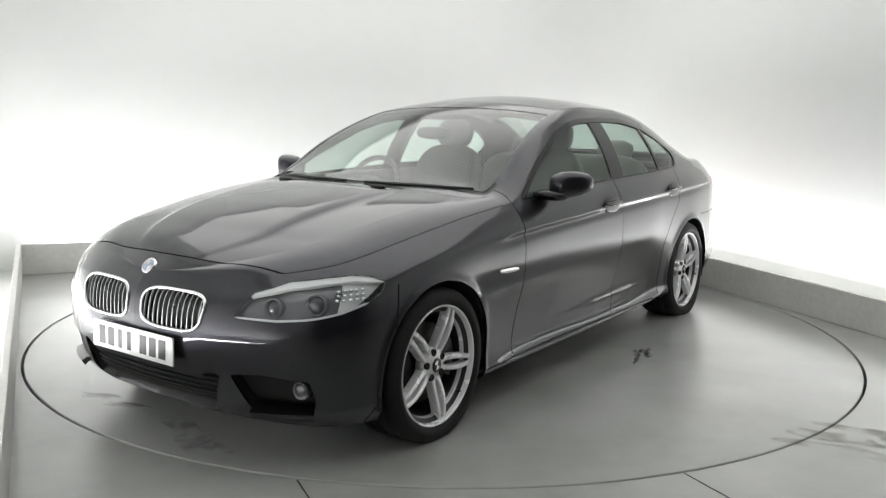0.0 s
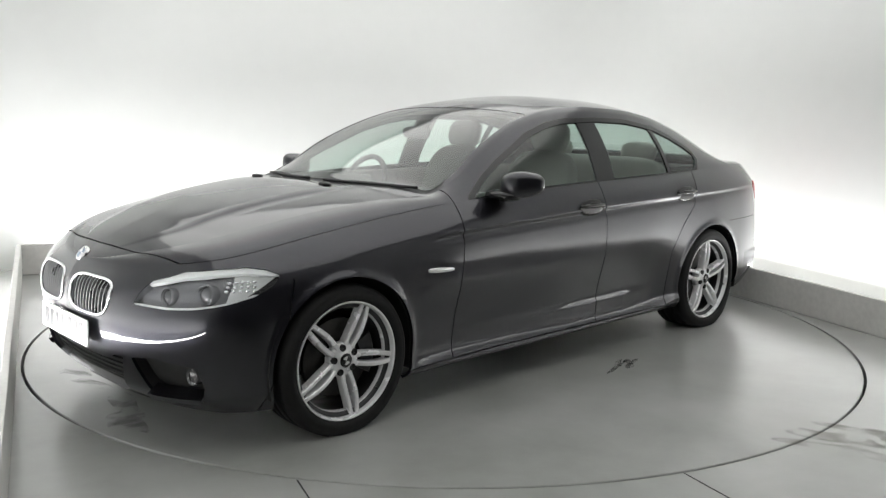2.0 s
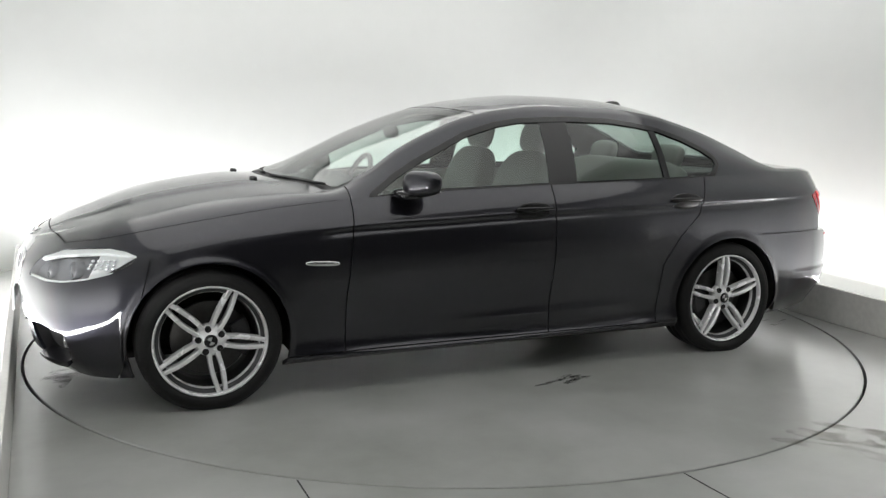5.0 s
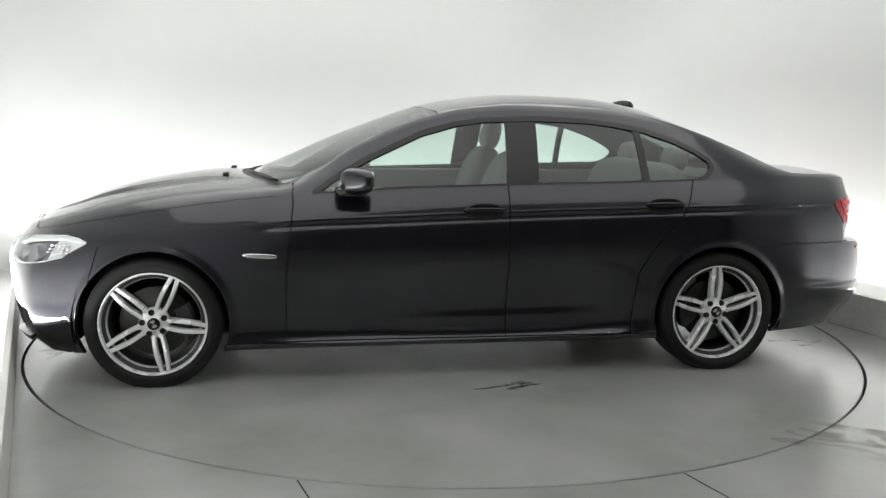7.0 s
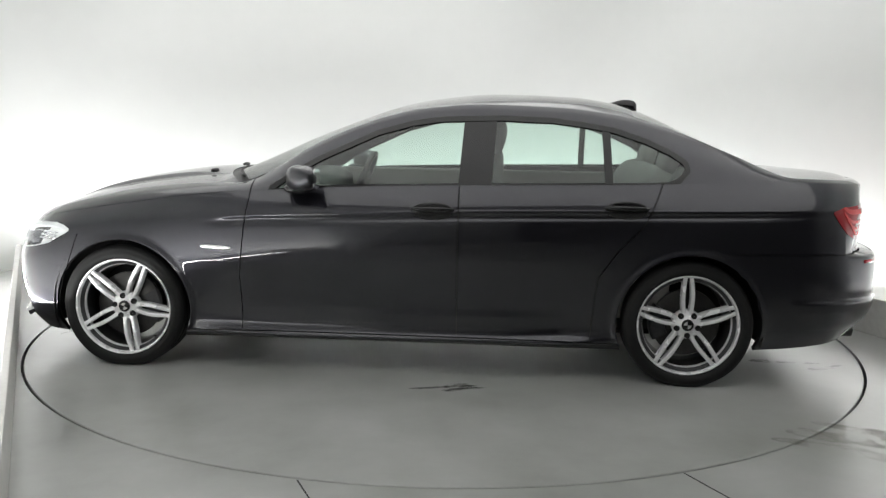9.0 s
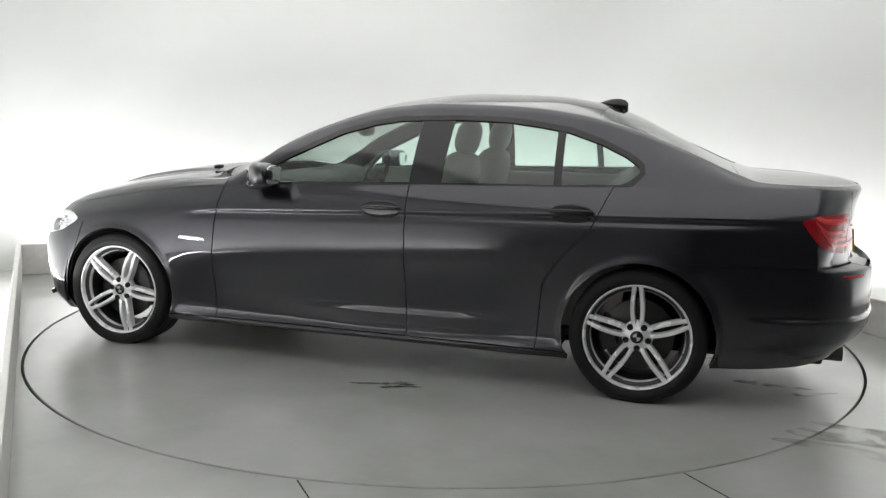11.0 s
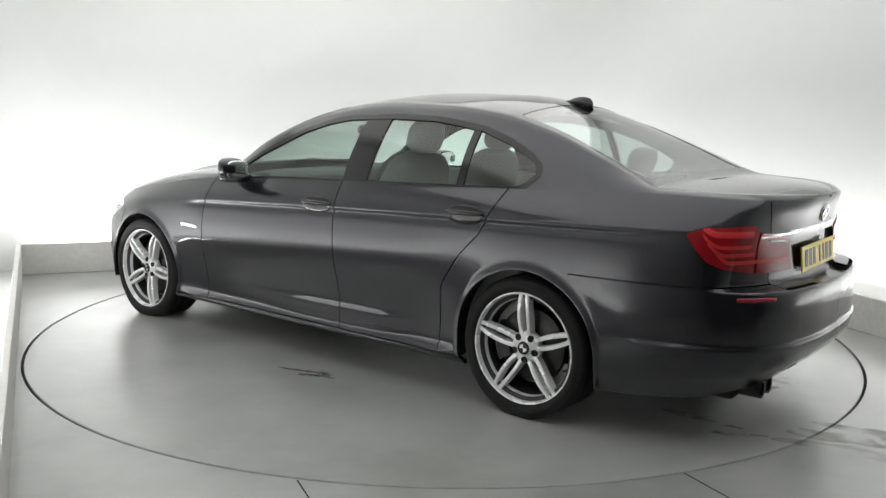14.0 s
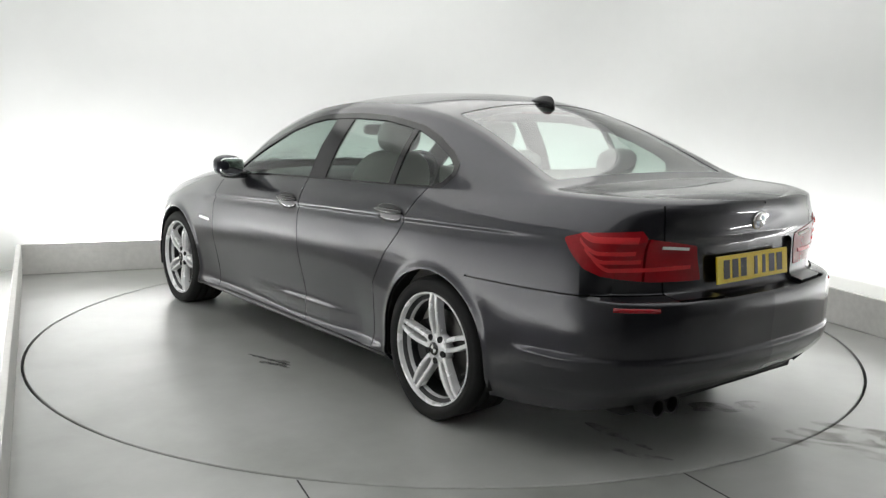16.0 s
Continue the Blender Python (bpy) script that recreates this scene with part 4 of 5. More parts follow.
# ---- the car: lamps, grilles, trim ----
def surf(c, z, out=0.0):
    """Point and normal of the flank at a column and a height."""
    vs = np.linspace(0, 5, 401)
    P = flank(np.full(401, float(c)), vs)
    i = int(np.argmin(np.abs(P[:, 2] - z)))
    e = 0.02
    du = flank(np.array([min(c + e, 28.0)]), vs[i:i + 1])[0] - flank(np.array([max(c - e, 0.0)]), vs[i:i + 1])[0]
    dv = P[min(i + 1, 400)] - P[max(i - 1, 0)]
    n = Vector(np.cross(du, dv)).normalized()
    p = Vector(P[i])
    if n.dot(p - Vector((max(-1.9, min(1.7, p.x)), 0, p.z))) < 0:
        n = -n
    return p + n * out, n


def at_y(y, z, front):
    """The column where the end of the car reaches a half-width, at a height."""
    lo, hi = (0.0, 4.0) if front else (24.0, 28.0)
    for _ in range(24):
        m = (lo + hi) / 2
        if (surf(m, z)[0].y < y) == front:
            lo = m
        else:
            hi = m
    return (lo + hi) / 2


def rim_loop(soup, sy=1):
    """The outline of a patch as ordered points with normals."""
    edges = {}
    for poly in soup.polys:
        for a, b in zip(poly, poly[1:] + poly[:1]):
            edges.setdefault((min(a, b), max(a, b)), []).append((a, b))
    nxt = {}
    for pair in edges.values():
        if len(pair) == 1:
            nxt[pair[0][0]] = pair[0][1]
    start = next(iter(nxt))
    loop, k = [start], nxt[start]
    while k != start and k in nxt and len(loop) < 5000:
        loop.append(k)
        k = nxt[k]
    out = []
    for i in loop:
        a = soup.verts[i]
        p = Vector((a[0], a[1] * sy, a[2]))
        if not out or (p - out[-1][0]).length > 0.004:
            out.append((p, Vector((a[3], a[4] * sy, a[5]))))
    return out


def facing(p, n):
    """A frame whose y axis points along n."""
    q = Vector(n).to_track_quat("Y", "Z")
    return Matrix.Translation(p) @ q.to_matrix().to_4x4()


def build_lamps(car, SK):
    head, tail = SK["head"], SK["tail"]
    brow_line = lambda A: np.interp(A[:, COLUMN], (1.6, 1.8, 2.2, 2.8, 3.5, 4.4), (0.670, 0.688, 0.713, 0.729, 0.735, 0.716)) - A[:, Z]
    for mir in (False, True):
        sy = -1 if mir else 1
        lamp = panel("headlight", head, M_LENS, car, "clear headlamp with twin round projectors", mirror=mir, flange=0)
        panel("housing", head, M_LAMPBODY, lamp, "satin silver lamp bowl", mirror=mir, sink=0.034, flange=0)
        panel("bezel", head, M_LAMPBODY, lamp, "grey lamp edge", mirror=mir, sink=0.002, flange=0.036, walls=True)
        brow = head.clip(brow_line)[0]
        panel("brow_strip", brow, M_PLATE_W, lamp, "white light bar above the lamps", mirror=mir, sink=0.006, flange=0.02)
        for c, z, r in ((2.05, 0.648, 0.038), (2.66, 0.662, 0.044)):
            p, n = surf(c, z, -0.030)
            n = (n + Vector((1.2, 0, 0))).normalized()
            p, n = Vector((p.x, p.y * sy, p.z)), Vector((n.x, n.y * sy, n.z))
            bm = bmesh.new()
            lathe(bm, [(r * 0.84, 0.010), (r * 0.88, 0.013), (r * 0.96, 0.010), (r, 0.0), (r, -0.03)], 32, facing(p, n))
            ring = part("projector_ring", bm, M_LAMPBODY, lamp, "bright ring round the projector")
            bm = bmesh.new()
            lathe(bm, [(0.0005, 0.016), (r * 0.3, 0.0145), (r * 0.6, 0.009), (r * 0.86, -0.004)], 24, facing(p, n))
            part("projector", bm, M_PROJECTOR, lamp, "grey glass projector lens")
        foot_line = lambda A: A[:, Z] - np.interp(A[:, COLUMN], (1.6, 2.2, 2.6, 3.2, 3.7), (0.607, 0.603, 0.609, 0.628, 0.653))
        panel("lower_strip", head.clip(foot_line)[0], M_PLATE_W, lamp, "bright strip along the lamp foot", mirror=mir, sink=0.006, flange=0.012)
        end = head.clip(lambda A: 3.15 - A[:, COLUMN])[0]
        panel("indicator_bowl", end, M_PLATE_W, lamp, "pale indicator bowl", mirror=mir, sink=0.028, flange=0)
        # small reflector ribs at the outer end
        bm = bmesh.new()
        for i in range(5):
            for j in range(3):
                p, n = surf(3.05 + i * 0.17, 0.672 + j * 0.017, -0.022)
                blob(bm, (p.x, p.y * sy, p.z), (0.010, 0.010, 0.007), 2.2, 8, 6)
        tagged(part("indicator", bm, M_CHROME, lamp, "faceted bright indicator cells"), kind="stuff")
        # tail lamp
        outer, inner = tail.clip(lambda A: A[:, COLUMN] - 25.44)
        tl = panel("tail_light", outer, M_RED, car, "red wraparound tail lamp", mirror=mir, sink=-0.003, flange=0.03)
        inner = inner.clip(lambda A: 25.48 - A[:, COLUMN])[0]
        panel("boot_lamp", inner, M_RED, tl, "deep red lamp on the boot lid", mirror=mir, sink=-0.003, flange=0.03)
        for z0, z1, c0, c1 in ((0.783, 0.799, 24.5, 26.3), (0.815, 0.830, 24.35, 25.4), (0.847, 0.862, 24.25, 25.3), (0.893, 0.916, 24.15, 25.3)):
            hook = lambda A, c0=c0: A[:, Z] - 0.05 * np.clip((c0 + 0.4 - A[:, COLUMN]) / 0.4, 0, 1) ** 2
            strip = band(band(tail, lambda A: A[:, COLUMN], c0, c1), hook, z0, z1)
            if strip.polys:
                panel("light_bar", strip, M_REDBAR, tl, "bright red curved light bar", mirror=mir, sink=-0.0065, flange=0.004)
        rev = band(band(tail, lambda A: A[:, COLUMN], 25.72, 26.25), lambda A: A[:, Z] + 0.022 * (A[:, COLUMN] - 25.62), 0.870, 0.881)
        if rev.polys:
            panel("reversing_lens", rev, M_PLATE_W, tl, "pale reversing lamp", mirror=mir, sink=-0.007, flange=0.005)


def build_front(car, SK):
    fb = SK["front"]
    kid = SK["kidney"]
    for mir in (False, True):
        sy = -1 if mir else 1
        grille = panel("kidney_grille", kid, M_LINER, car, "black grille with chrome surround and upright slats", mirror=mir, sink=0.06, flange=0)
        panel("grille_well", kid, M_GLOSSBLACK, grille, mirror=mir, sink=0.0, flange=0.055, walls=True)
        bm = bmesh.new()
        loop = rim_loop(kid, sy)
        tube(bm, [p + n * 0.002 for p, n in loop], 0.0068, 8, True)
        part("surround", bm, M_CHROME, grille, "polished chrome surround")
        for i in range(12):
            y = 0.060 + i * 0.0275
            strip = band(kid, lambda A, y=y: A[:, Y] - y - 0.05 * (A[:, Z] - 0.61), -0.0024, 0.0024)
            if strip.polys:
                panel("slat", strip, M_SLAT, grille, "silver-edged slat", mirror=mir, sink=0.001, flange=0.007)
        # side intake with fog lamp
        si = SK["side_in"]
        p = panel("side_intake", si, M_LINER, fb, "black side intake", mirror=mir, sink=0.06, flange=0)
        panel("side_intake_wall", si, M_BLACK, p, mirror=mir, flange=0.065, walls=True)
        blade = band(si, lambda A: A[:, Z], 0.226, 0.250)
        panel("intake_blade", blade, M_PAINT, p, "body-coloured blade", mirror=mir, sink=-0.026, flange=0.070)
        q, n = surf(at_y(0.725, 0.315, True), 0.315, -0.035)
        q = Vector((q.x, q.y * sy, q.z))
        bm = bmesh.new()
        lathe(bm, [(0.0005, 0.010), (0.016, 0.008), (0.028, 0.0), (0.030, 0.006), (0.034, 0.008), (0.036, 0.002), (0.036, -0.03)], 28, facing(q, (1, 0.18 * sy, 0)))
        part("fog_lamp", bm, M_PROJECTOR, p, "round clear fog lamp")
    inn = SK["intake"]
    mid = panel("lower_grille", inn, M_LINER, fb, "black lower grille", both=True, sink=0.06, flange=0)
    panel("lower_grille_wall", inn, M_BLACK, mid, both=True, flange=0.065, walls=True)
    for i in range(6):
        bar = band(inn, lambda A: A[:, Z], 0.215 + i * 0.024, 0.222 + i * 0.024)
        if bar.polys:
            panel("grille_bar", bar, M_LINER, mid, "thin black grille bar", both=True, sink=0.03, flange=0.012)
    # front plate, bowed a little with the bumper
    plate_thing(car, "number_plate", 2.325, 1, 0.444, M_PLATE_W, "white front number plate with black characters", 2)
    # badge on the nose
    bm = bmesh.new()
    m = facing(Vector((2.234, 0, 0.740)), (0.78, 0, 0.62))
    lathe(bm, [(0.0005, 0.006), (0.031, 0.006), (0.035, 0.004), (0.035, -0.008)], 32, m)
    b = part("badge", bm, M_CHROME, car, "round chrome badge")
    bm = bmesh.new()
    for q in (0, 2):
        slab(bm, [(0, 0)] + [(0.026 * math.cos(math.pi / 2 * (q + i / 6)), 0.026 * math.sin(math.pi / 2 * (q + i / 6))) for i in range(7)], 0.0062, 0.0072, m @ Matrix.Rotation(-math.pi / 2, 4, "X"))
    part("badge_inlay", bm, M_BADGE, b, "blue quartered inlay", smooth=False)


def plate_thing(car, name, x, sx, z, material, label, tilt):
    m = Matrix.Translation((x, 0, z)) @ Matrix.Rotation(radians(-tilt * sx), 4, "Y")
    bm = bmesh.new()
    box(bm, (-0.004, -0.26, -0.056), (0.004, 0.26, 0.056), 0.003, m)
    p = part(name, bm, material, car, label, smooth=False)
    # seven characters as plain bars, with the space after the fourth
    for i in range(7):
        y = -0.195 + i * 0.060 + (0.030 if i > 3 else 0)
        bm = bmesh.new()
        w = 0.012 if i in (2, 3) else 0.021
        box(bm, (0.0045 * sx - 0.0008, y - w, -0.038), (0.0045 * sx + 0.0008, y + w, 0.038), 0.0, m)
        part("character_bar", bm, M_INK, p, smooth=False)


def build_rear(car, SK):
    bay = SK["plate_bay"]
    rb = SK["rear"]
    b = panel("plate_recess", bay, M_PAINT, car, "recessed panel behind the rear plate", both=True, sink=0.022, flange=0)
    panel("recess_wall", bay, M_BLACK, b, both=True, flange=0.024, walls=True)
    x = surf(28, 0.76)[0].x
    plate_thing(car, "number_plate", x - 0.002, -1, 0.765, M_PLATE_Y, "yellow rear number plate with black characters", 6)
    # red reflectors
    for sy in (1, -1):
        bm = bmesh.new()
        pts = []
        for i in range(9):
            p, n = surf(24.75 + i * 0.085, 0.650, -0.006)
            pts.append((p.x, p.y * sy, p.z))
        tube(bm, pts, 0.011, 8)
        part("reflector", bm, M_RED, rb, "slim red reflector")
        bm = bmesh.new()
        lathe(bm, [(0.034, 0.0), (0.039, -0.004), (0.039, 0.14), (0.033, 0.14), (0.033, 0.0)], 24, Matrix.Translation((-2.47, 0.47, 0.232)) @ Matrix.Rotation(math.pi / 2, 4, "Z") @ Matrix.Translation((0, 0, 0)) if False else Matrix.Translation((-2.44, 0.43 + (0.09 if sy > 0 else 0), 0.235)) @ Matrix.Rotation(-math.pi / 2, 4, "Z"))
        part("exhaust_pipe", bm, M_ALLOY_DARK, car, "round dark-tipped exhaust pipe")
    # boot lip and badge
    bm = bmesh.new()
    p, n = surf(28, 0.955, 0.004)
    m = facing(p, n)
    lathe(bm, [(0.0005, 0.006), (0.034, 0.006), (0.039, 0.004), (0.039, -0.006)], 32, m)
    bd = part("badge", bm, M_CHROME, car, "round chrome badge")
    bm = bmesh.new()
    for q in (0, 2):
        slab(bm, [(0, 0)] + [(0.025 * math.cos(math.pi / 2 * (q + i / 6)), 0.025 * math.sin(math.pi / 2 * (q + i / 6))) for i in range(7)], 0.0062, 0.0072, m @ Matrix.Rotation(-math.pi / 2, 4, "X"))
    part("badge_inlay", bm, M_BADGE, bd, "blue quartered inlay", smooth=False)
    # aerial
    bm = bmesh.new()
    rows = []
    for i in range(11):
        t = i / 10
        xx = -1.13 - 0.17 * t
        h = 0.058 * (math.sin(min(1, t * 1.12) * math.pi / 2) ** 1.3) * (1 if t < 0.92 else 0.80)
        w = 0.030 * math.sin(math.pi * min(0.95, 0.12 + t * 0.75))
        zb = float(RIDGE(np.array([col(xx)]))[0, 2]) - 0.006
        rows.append([bm.verts.new((xx, sy * w * k, zb + h * g + 0.004)) for sy, k, g in ((1, 1, 0), (1, 0.55, 0.5), (1, 0.16, 0.98), (-1, 0.16, 0.98), (-1, 0.55, 0.5), (-1, 1, 0))])
    for p, q in zip(rows, rows[1:]):
        for i in range(6):
            bm.faces.new((p[i], p[(i + 1) % 6], q[(i + 1) % 6], q[i]))
    bm.faces.new(rows[0])
    bm.faces.new(rows[-1])
    part("roof_aerial", bm, M_GLOSSBLACK, car, "black fin-shaped roof aerial")
    # third brake light line and rear screen trim
    bm = bmesh.new()
    box(bm, (-1.265, -0.16, 1.372), (-1.235, 0.16, 1.384), 0.003)
    part("high_brake_light", bm, M_REDDARK, car, "dark red high brake light", smooth=False)


def build_side_details(car, SK):
    for mir in (False, True):
        sy = -1 if mir else 1
        df, dr, fb, rb = SK["doors"][mir]
        for x, z, door in ((-0.165, 0.880, df), (-1.146, 0.906, dr)):
            p, n = surf(col(x), z)
            # black oval on the door paints in the shadow of the handle recess
            bm = bmesh.new()
            blob(bm, (p.x, (p.y + 0.000) * sy, p.z - 0.006), (0.106, 0.008, 0.046), 2.2, 32, 12)
            part("handle_recess", bm, M_GLOSSBLACK, door, "black oval standing for the shadow in the handle recess")
            bm = bmesh.new()
            blob(bm, (p.x, (p.y + 0.020) * sy, p.z + 0.006), (0.112, 0.014, 0.0125), 2.8, 32, 14, lambda q: Vector((q.x, q.y - sy * 0.9 * q.x * q.x, q.z)))
            part("door_handle", bm, M_GLOSSBLACK, door, "dark glossy pull handle")
        # side repeater in the wing
        p, n = surf(col(0.965), 0.656)
        bm = bmesh.new()
        blob(bm, (p.x, (p.y + 0.001) * sy, p.z), (0.085, 0.006, 0.012), 3.0, 28, 10, lambda q: Vector((q.x, q.y, q.z + 0.05 * q.x)))
        part("side_repeater", bm, M_CHROME, car, "bright side repeater in a chrome frame")
        # mirror
        bm = bmesh.new()
        blob(bm, (0.495, 0.985 * sy, 1.030), (0.080, 0.100, 0.066), 2.9, 32, 20, lambda q: Vector((q.x * (1 - 0.5 * max(0, q.y * sy) / 0.100) - 0.05 * max(0, q.y * sy) / 0.100 + 0.12 * max(0, -q.z) * 0, q.y, q.z * (1 - 0.20 * max(0, q.y * sy) / 0.100) + 0.008 * q.y * sy / 0.100)))
        mh = part("wing_mirror", bm, M_PAINT, car, "dark grey wing mirror with a black foot")
        bm = bmesh.new()
        blob(bm, (0.53, 0.905 * sy, 0.975), (0.070, 0.095, 0.028), 2.8, 20, 10)
        part("mirror_foot", bm, M_GLOSSBLACK, mh, "black mirror foot")
        bm = bmesh.new()
        blob(bm, (0.420, 0.980 * sy, 1.031), (0.006, 0.078, 0.050), 3.4, 24, 10)
        part("mirror_face", bm, M_MIRROR, mh, "mirror glass")
        # wiper
        bm = bmesh.new()
        y0 = 0.12 if not mir else -0.55
        pts = []
        for i in range(9):
            t = i / 8
            y = y0 + 0.55 * t
            lat = min(1.0, abs(y) / 0.72)
            pts.append((1.06 - 0.19 * lat ** 2 - 0.012, y, 1.022 - 0.012 * lat ** 2))
        tube(bm, pts, 0.007, 6)
        part("wiper", bm, M_BLACK, car, "black windscreen wiper")
    # washer jets and trims on the bonnet edge
    for sy in (1, -1):
        bm = bmesh.new()
        z = float(topside(np.array([col(1.17)]), np.array([0.55]))[0, 2])
        blob(bm, (1.17, 0.31 * sy, z + 0.004), (0.018, 0.045, 0.010), 2.6, 16, 8)
        part("washer_jet", bm, M_BLACK, car, "small black washer jet")


# ---- the car: inside ----
def seat_form(bm, c, half, tilt, sy=1, power=3.2):
    m = Matrix.Translation(c) @ Matrix.Rotation(radians(tilt), 4, "Y")
    tmp = bmesh.new()
    blob(tmp, (0, 0, 0), half, power, 32, 20, lambda q: Vector((q.x + 0.10 * q.y * q.y / max(0.05, half[1]) * (1 if half[2] > half[0] else 0), q.y, q.z + (0.10 * q.y * q.y / max(0.05, half[1]) if half[2] <= half[0] else 0))))
    tmp.transform(m)
    me = bpy.data.meshes.new("t")
    tmp.to_mesh(me)
    tmp.free()
    bm.from_mesh(me)
    bpy.data.meshes.remove(me)


def build_interior(car, SK):
    bm = bmesh.new()
    box(bm, (-1.60, -0.72, 0.245), (1.00, 0.72, 0.30), 0.02)
    part("cabin_floor", bm, M_DASH, car, "dark carpeted cabin floor")
    for sy in (1, -1):
        seat = new("front_seat")
        seat.parent = car
        tagged(seat, "pale grey leather front seat")
        bm = bmesh.new()
        seat_form(bm, (0.02, 0.37 * sy, 0.52), (0.28, 0.26, 0.11), -6)
        part("cushion", bm, M_LEATHER, seat)
        bm = bmesh.new()
        seat_form(bm, (-0.36, 0.37 * sy, 0.83), (0.10, 0.255, 0.34), -18)
        part("backrest", bm, M_LEATHER, seat)
        bm = bmesh.new()
        seat_form(bm, (-0.475, 0.37 * sy, 1.235), (0.055, 0.135, 0.095), -14, power=2.8)
        part("headrest", bm, M_LEATHER, seat)
        bm = bmesh.new()
        for d in (-0.05, 0.05):
            tube(bm, [(-0.45, 0.37 * sy + d, 1.10), (-0.472, 0.37 * sy + d, 1.19)], 0.007, 8)
        part("headrest_rod", bm, M_STEEL, seat)
    bench = new("rear_bench")
    bench.parent = car
    tagged(bench, "pale grey leather rear bench seat")
    bm = bmesh.new()
    seat_form(bm, (-0.98, 0, 0.54), (0.28, 0.66, 0.11), -6, power=4.5)
    part("cushion", bm, M_LEATHER, bench)
    bm = bmesh.new()
    seat_form(bm, (-1.33, 0, 0.82), (0.09, 0.66, 0.28), -22, power=4.5)
    part("backrest", bm, M_LEATHER, bench)
    for y in (0.36, -0.36):
        bm = bmesh.new()
        seat_form(bm, (-1.44, y, 1.125), (0.05, 0.135, 0.075), -14, power=2.8)
        part("headrest", bm, M_LEATHER, bench)
    bm = bmesh.new()
    box(bm, (-1.86, -0.60, 1.015), (-1.44, 0.60, 1.04), 0.008)
    part("parcel_shelf", bm, M_DASH, car, "dark parcel shelf")
    bm = bmesh.new()
    blob(bm, (0.72, 0, 0.86), (0.25, 0.70, 0.13), 3.6, 48, 20, lambda q: Vector((q.x, q.y, q.z + (0.03 if q.y < -0.2 and q.x < -0.05 and q.z > 0 else 0))))
    part("dashboard", bm, M_DASH, car, "dark moulded dashboard")
    bm = bmesh.new()
    box(bm, (-0.30, -0.11, 0.30), (0.55, 0.11, 0.62), 0.04)
    part("centre_console", bm, M_DASH, car, "dark centre console")
    wheel = new("steering_wheel")
    wheel.parent = car
    tagged(wheel, "dark leather steering wheel")
    m = Matrix.Translation((0.40, -0.37, 0.93)) @ Matrix.Rotation(radians(66), 4, "Y")
    bm = bmesh.new()
    tube(bm, [m @ Vector((0.185 * math.cos(2 * math.pi * i / 40), 0.185 * math.sin(2 * math.pi * i / 40), 0)) for i in range(40)], 0.016, 10, True)
    part("wheel_rim", bm, M_DASH, wheel)
    bm = bmesh.new()
    blob(bm, (0, 0, 0), (0.07, 0.08, 0.025), 3, 20, 10)
    for a in (0, 90, 180):
        tube(bm, [(0, 0, 0), (0.18 * math.sin(radians(a)) if a == 90 else 0.0, 0.18 * math.cos(radians(a)) if a != 90 else 0.0, 0)], 0.016, 8)
    bm.transform(m)
    part("wheel_hub", bm, M_DASH, wheel)
    bm = bmesh.new()
    blob(bm, (0.30, 0, 1.255), (0.018, 0.115, 0.036), 3, 20, 10)
    part("interior_mirror", bm, M_DASH, car, "dark interior mirror")
    panel("headliner", SK["roof"], M_HEADLINER, car, "pale cloth headliner", both=True, sink=0.045, flange=0)
    for sy in (1, -1):
        bm = bmesh.new()
        box(bm, (-1.40, sy * 0.79 - 0.02, 0.32), (0.62, sy * 0.79 + 0.02, 0.985), 0.015)
        part("door_lining", bm, M_LEATHER, car, "pale door lining", smooth=False)


# ---- marks on the floor ----
def splash(bm, c, length, width, turn, z, seed, n=26, rough=0.5):
    rnd = random.Random(seed)
    ph = [rnd.uniform(0, 6.28) for _ in range(5)]
    pts = []
    for i in range(n):
        a = 2 * math.pi * i / n
        k = 1 + rough * sum(math.sin(a * (j + 2) + ph[j]) / (j + 2) for j in range(5))
        pts.append((k * length / 2 * math.cos(a), k * width / 2 * math.sin(a)))
    slab(bm, pts, 0.0006, z, Matrix.Translation((*c, 0)) @ Matrix.Rotation(radians(turn), 4, "Z"))


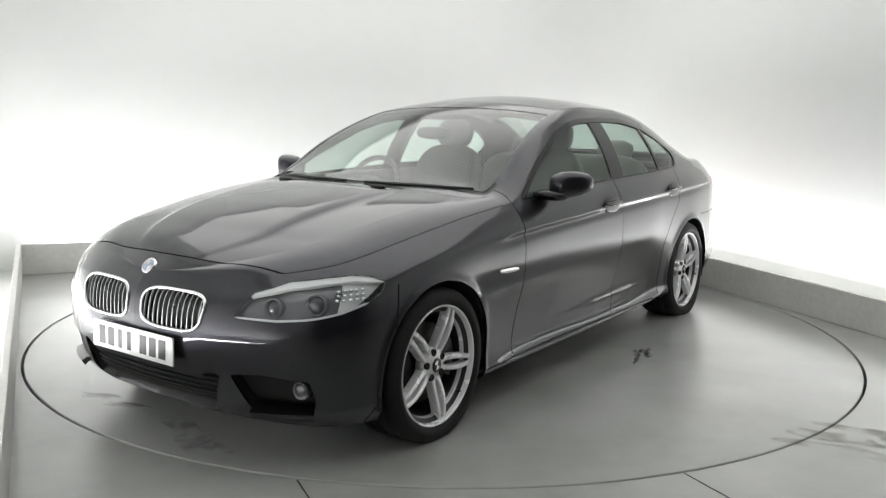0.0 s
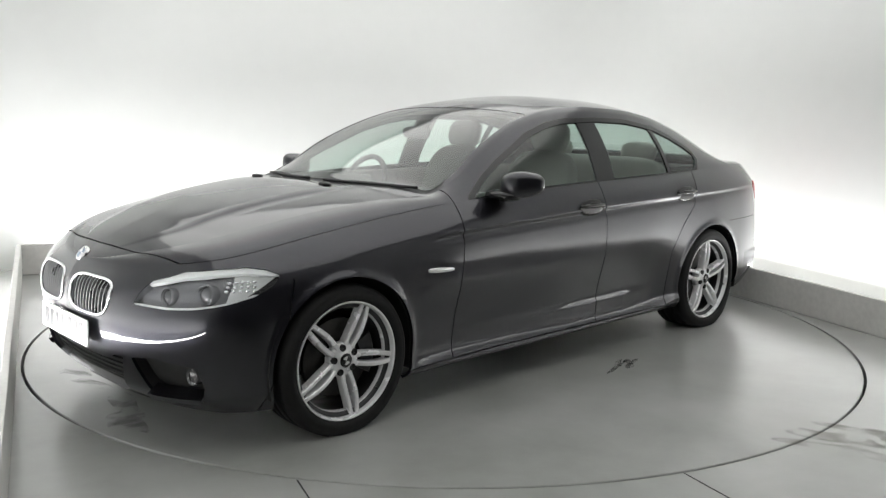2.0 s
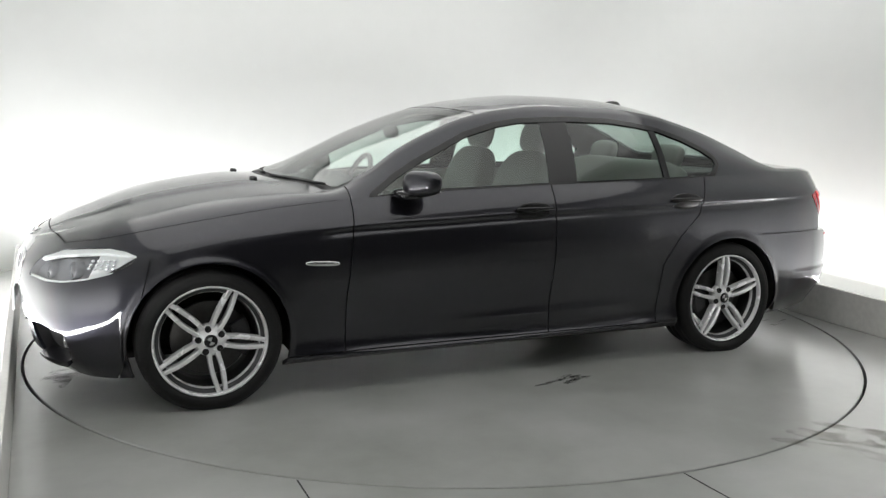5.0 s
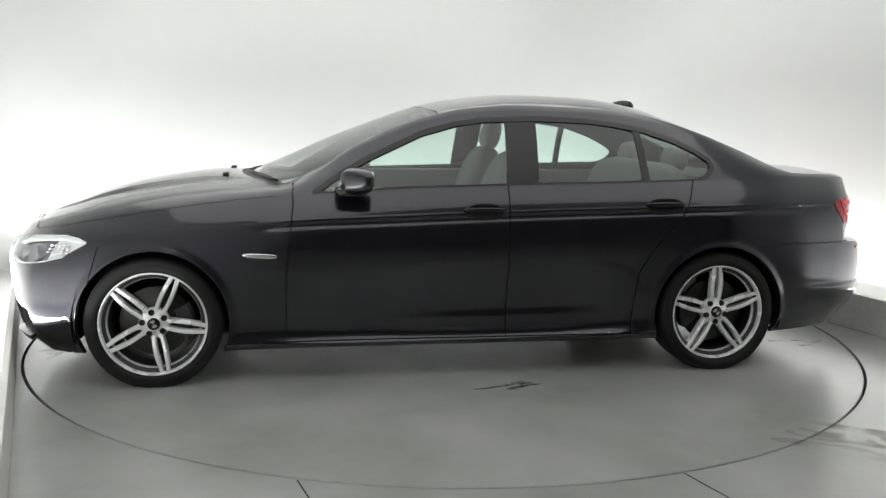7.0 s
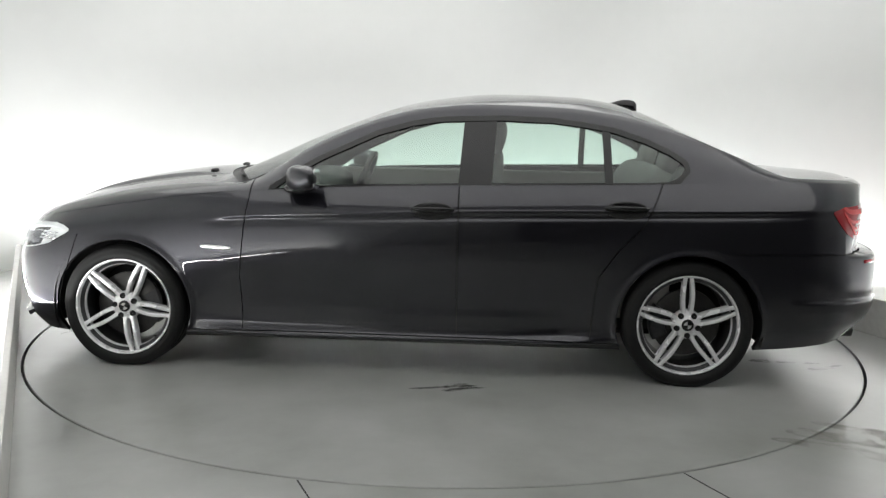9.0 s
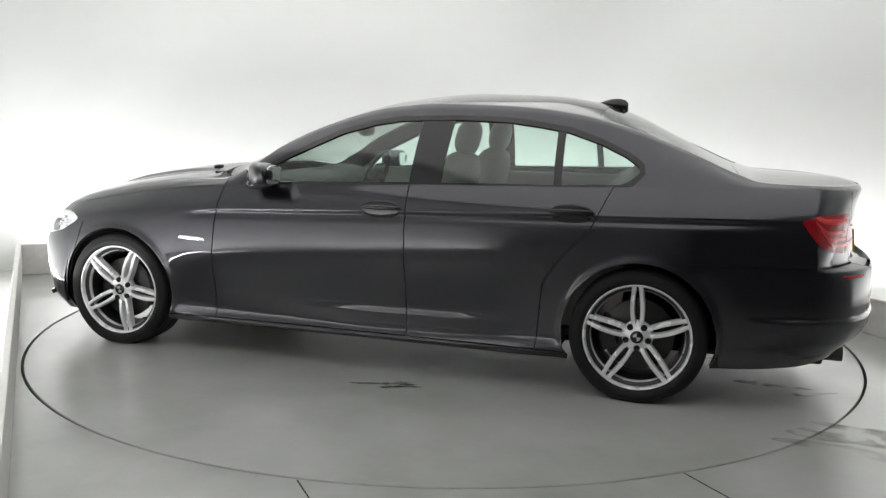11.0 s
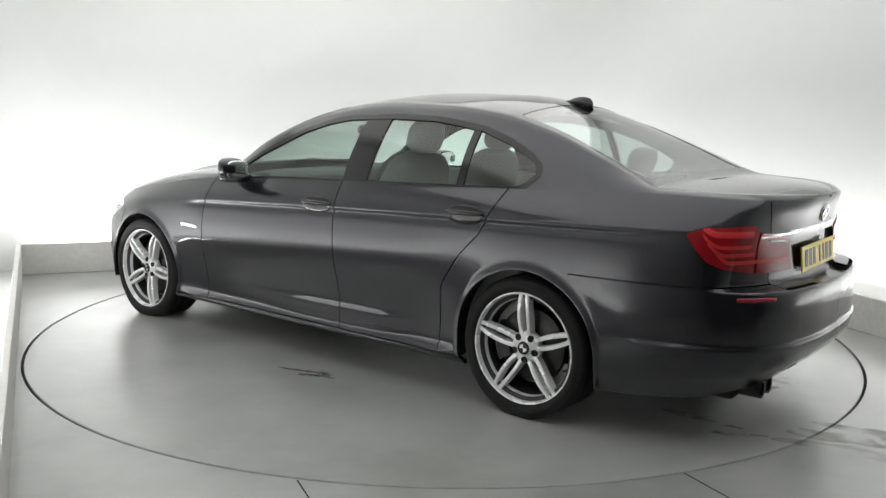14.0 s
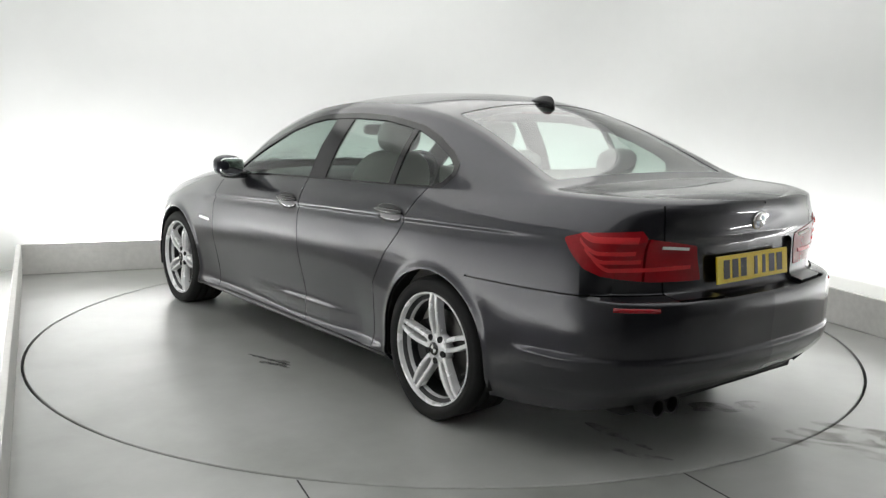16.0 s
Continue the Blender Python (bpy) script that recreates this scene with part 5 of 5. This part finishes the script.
def build_floor_marks():
    bm = bmesh.new()
    rnd = random.Random(4)
    sx, sy = STAIN_AT
    for i in range(9):
        splash(bm, (sx + rnd.uniform(-0.13, 0.13), sy + rnd.uniform(-0.035, 0.035)), rnd.uniform(0.05, 0.17), rnd.uniform(0.012, 0.035), 27 + rnd.uniform(-14, 14), 0.0013 + i * 0.0001, i)
    part("oil_stain", bm, M_STAIN, table, "dark scraped oil stain", smooth=False)
    for i, (x, y, l, w, t) in enumerate(DAMP):
        bm = bmesh.new()
        splash(bm, (x, y), l, w, t, 0.0012 + i * 0.0001, 40 + i, 40, 0.6)
        part("damp_patch", bm, M_DAMP, table, "damp glossy patch", smooth=False)
    # joints between the floor slabs
    bm = bmesh.new()
    for (xa, ya), (xb, yb) in JOINTS:
        a, b = Vector((xa, ya, 0)), Vector((xb, yb, 0))
        m = Matrix.Translation((a + b) / 2) @ Matrix.Rotation(math.atan2(yb - ya, xb - xa), 4, "Z")
        box(bm, (-(b - a).length / 2, -0.003, 0.0003), ((b - a).length / 2, 0.003, 0.0012), 0, m)
    tagged(obj("floor_joint", bm, M_PIT, smooth=False), "thin dark joint line in the painted floor", "joint", kind="structure")
    bm = bmesh.new()
    for i, (x, y, l, w, t) in enumerate(SCUFFS):
        splash(bm, (x, y), l, w, t, 0.0012 + i * 0.0001, 70 + i, 40, 0.5)
    tagged(obj("floor_scuff", bm, M_SCUFF, smooth=False), "brownish tyre scuffs on the painted floor", "mark", kind="stuff")


# ---- motion and calls ----
build_room()
table = build_table()
car = tagged(empty("car"), "dark grey metallic four-door saloon car with silver alloy wheels", "car")
SK = build_body(car)
build_liner(car)
build_wheels(car)
build_lamps(car, SK)
build_front(car, SK)
build_rear(car, SK)
build_side_details(car, SK)
build_interior(car, SK)
build_floor_marks()


def motions():
    rows_c, rows_t = [], []
    for t in TURN_TIMES:
        r = Matrix.Rotation(radians(heading(t)), 4, "Z")
        rows_c.append((t, r @ Matrix.Translation(CAR_OFF)))
        rows_t.append((t, r))
    walk(car, rows_c)
    walk(table, rows_t)


motions()
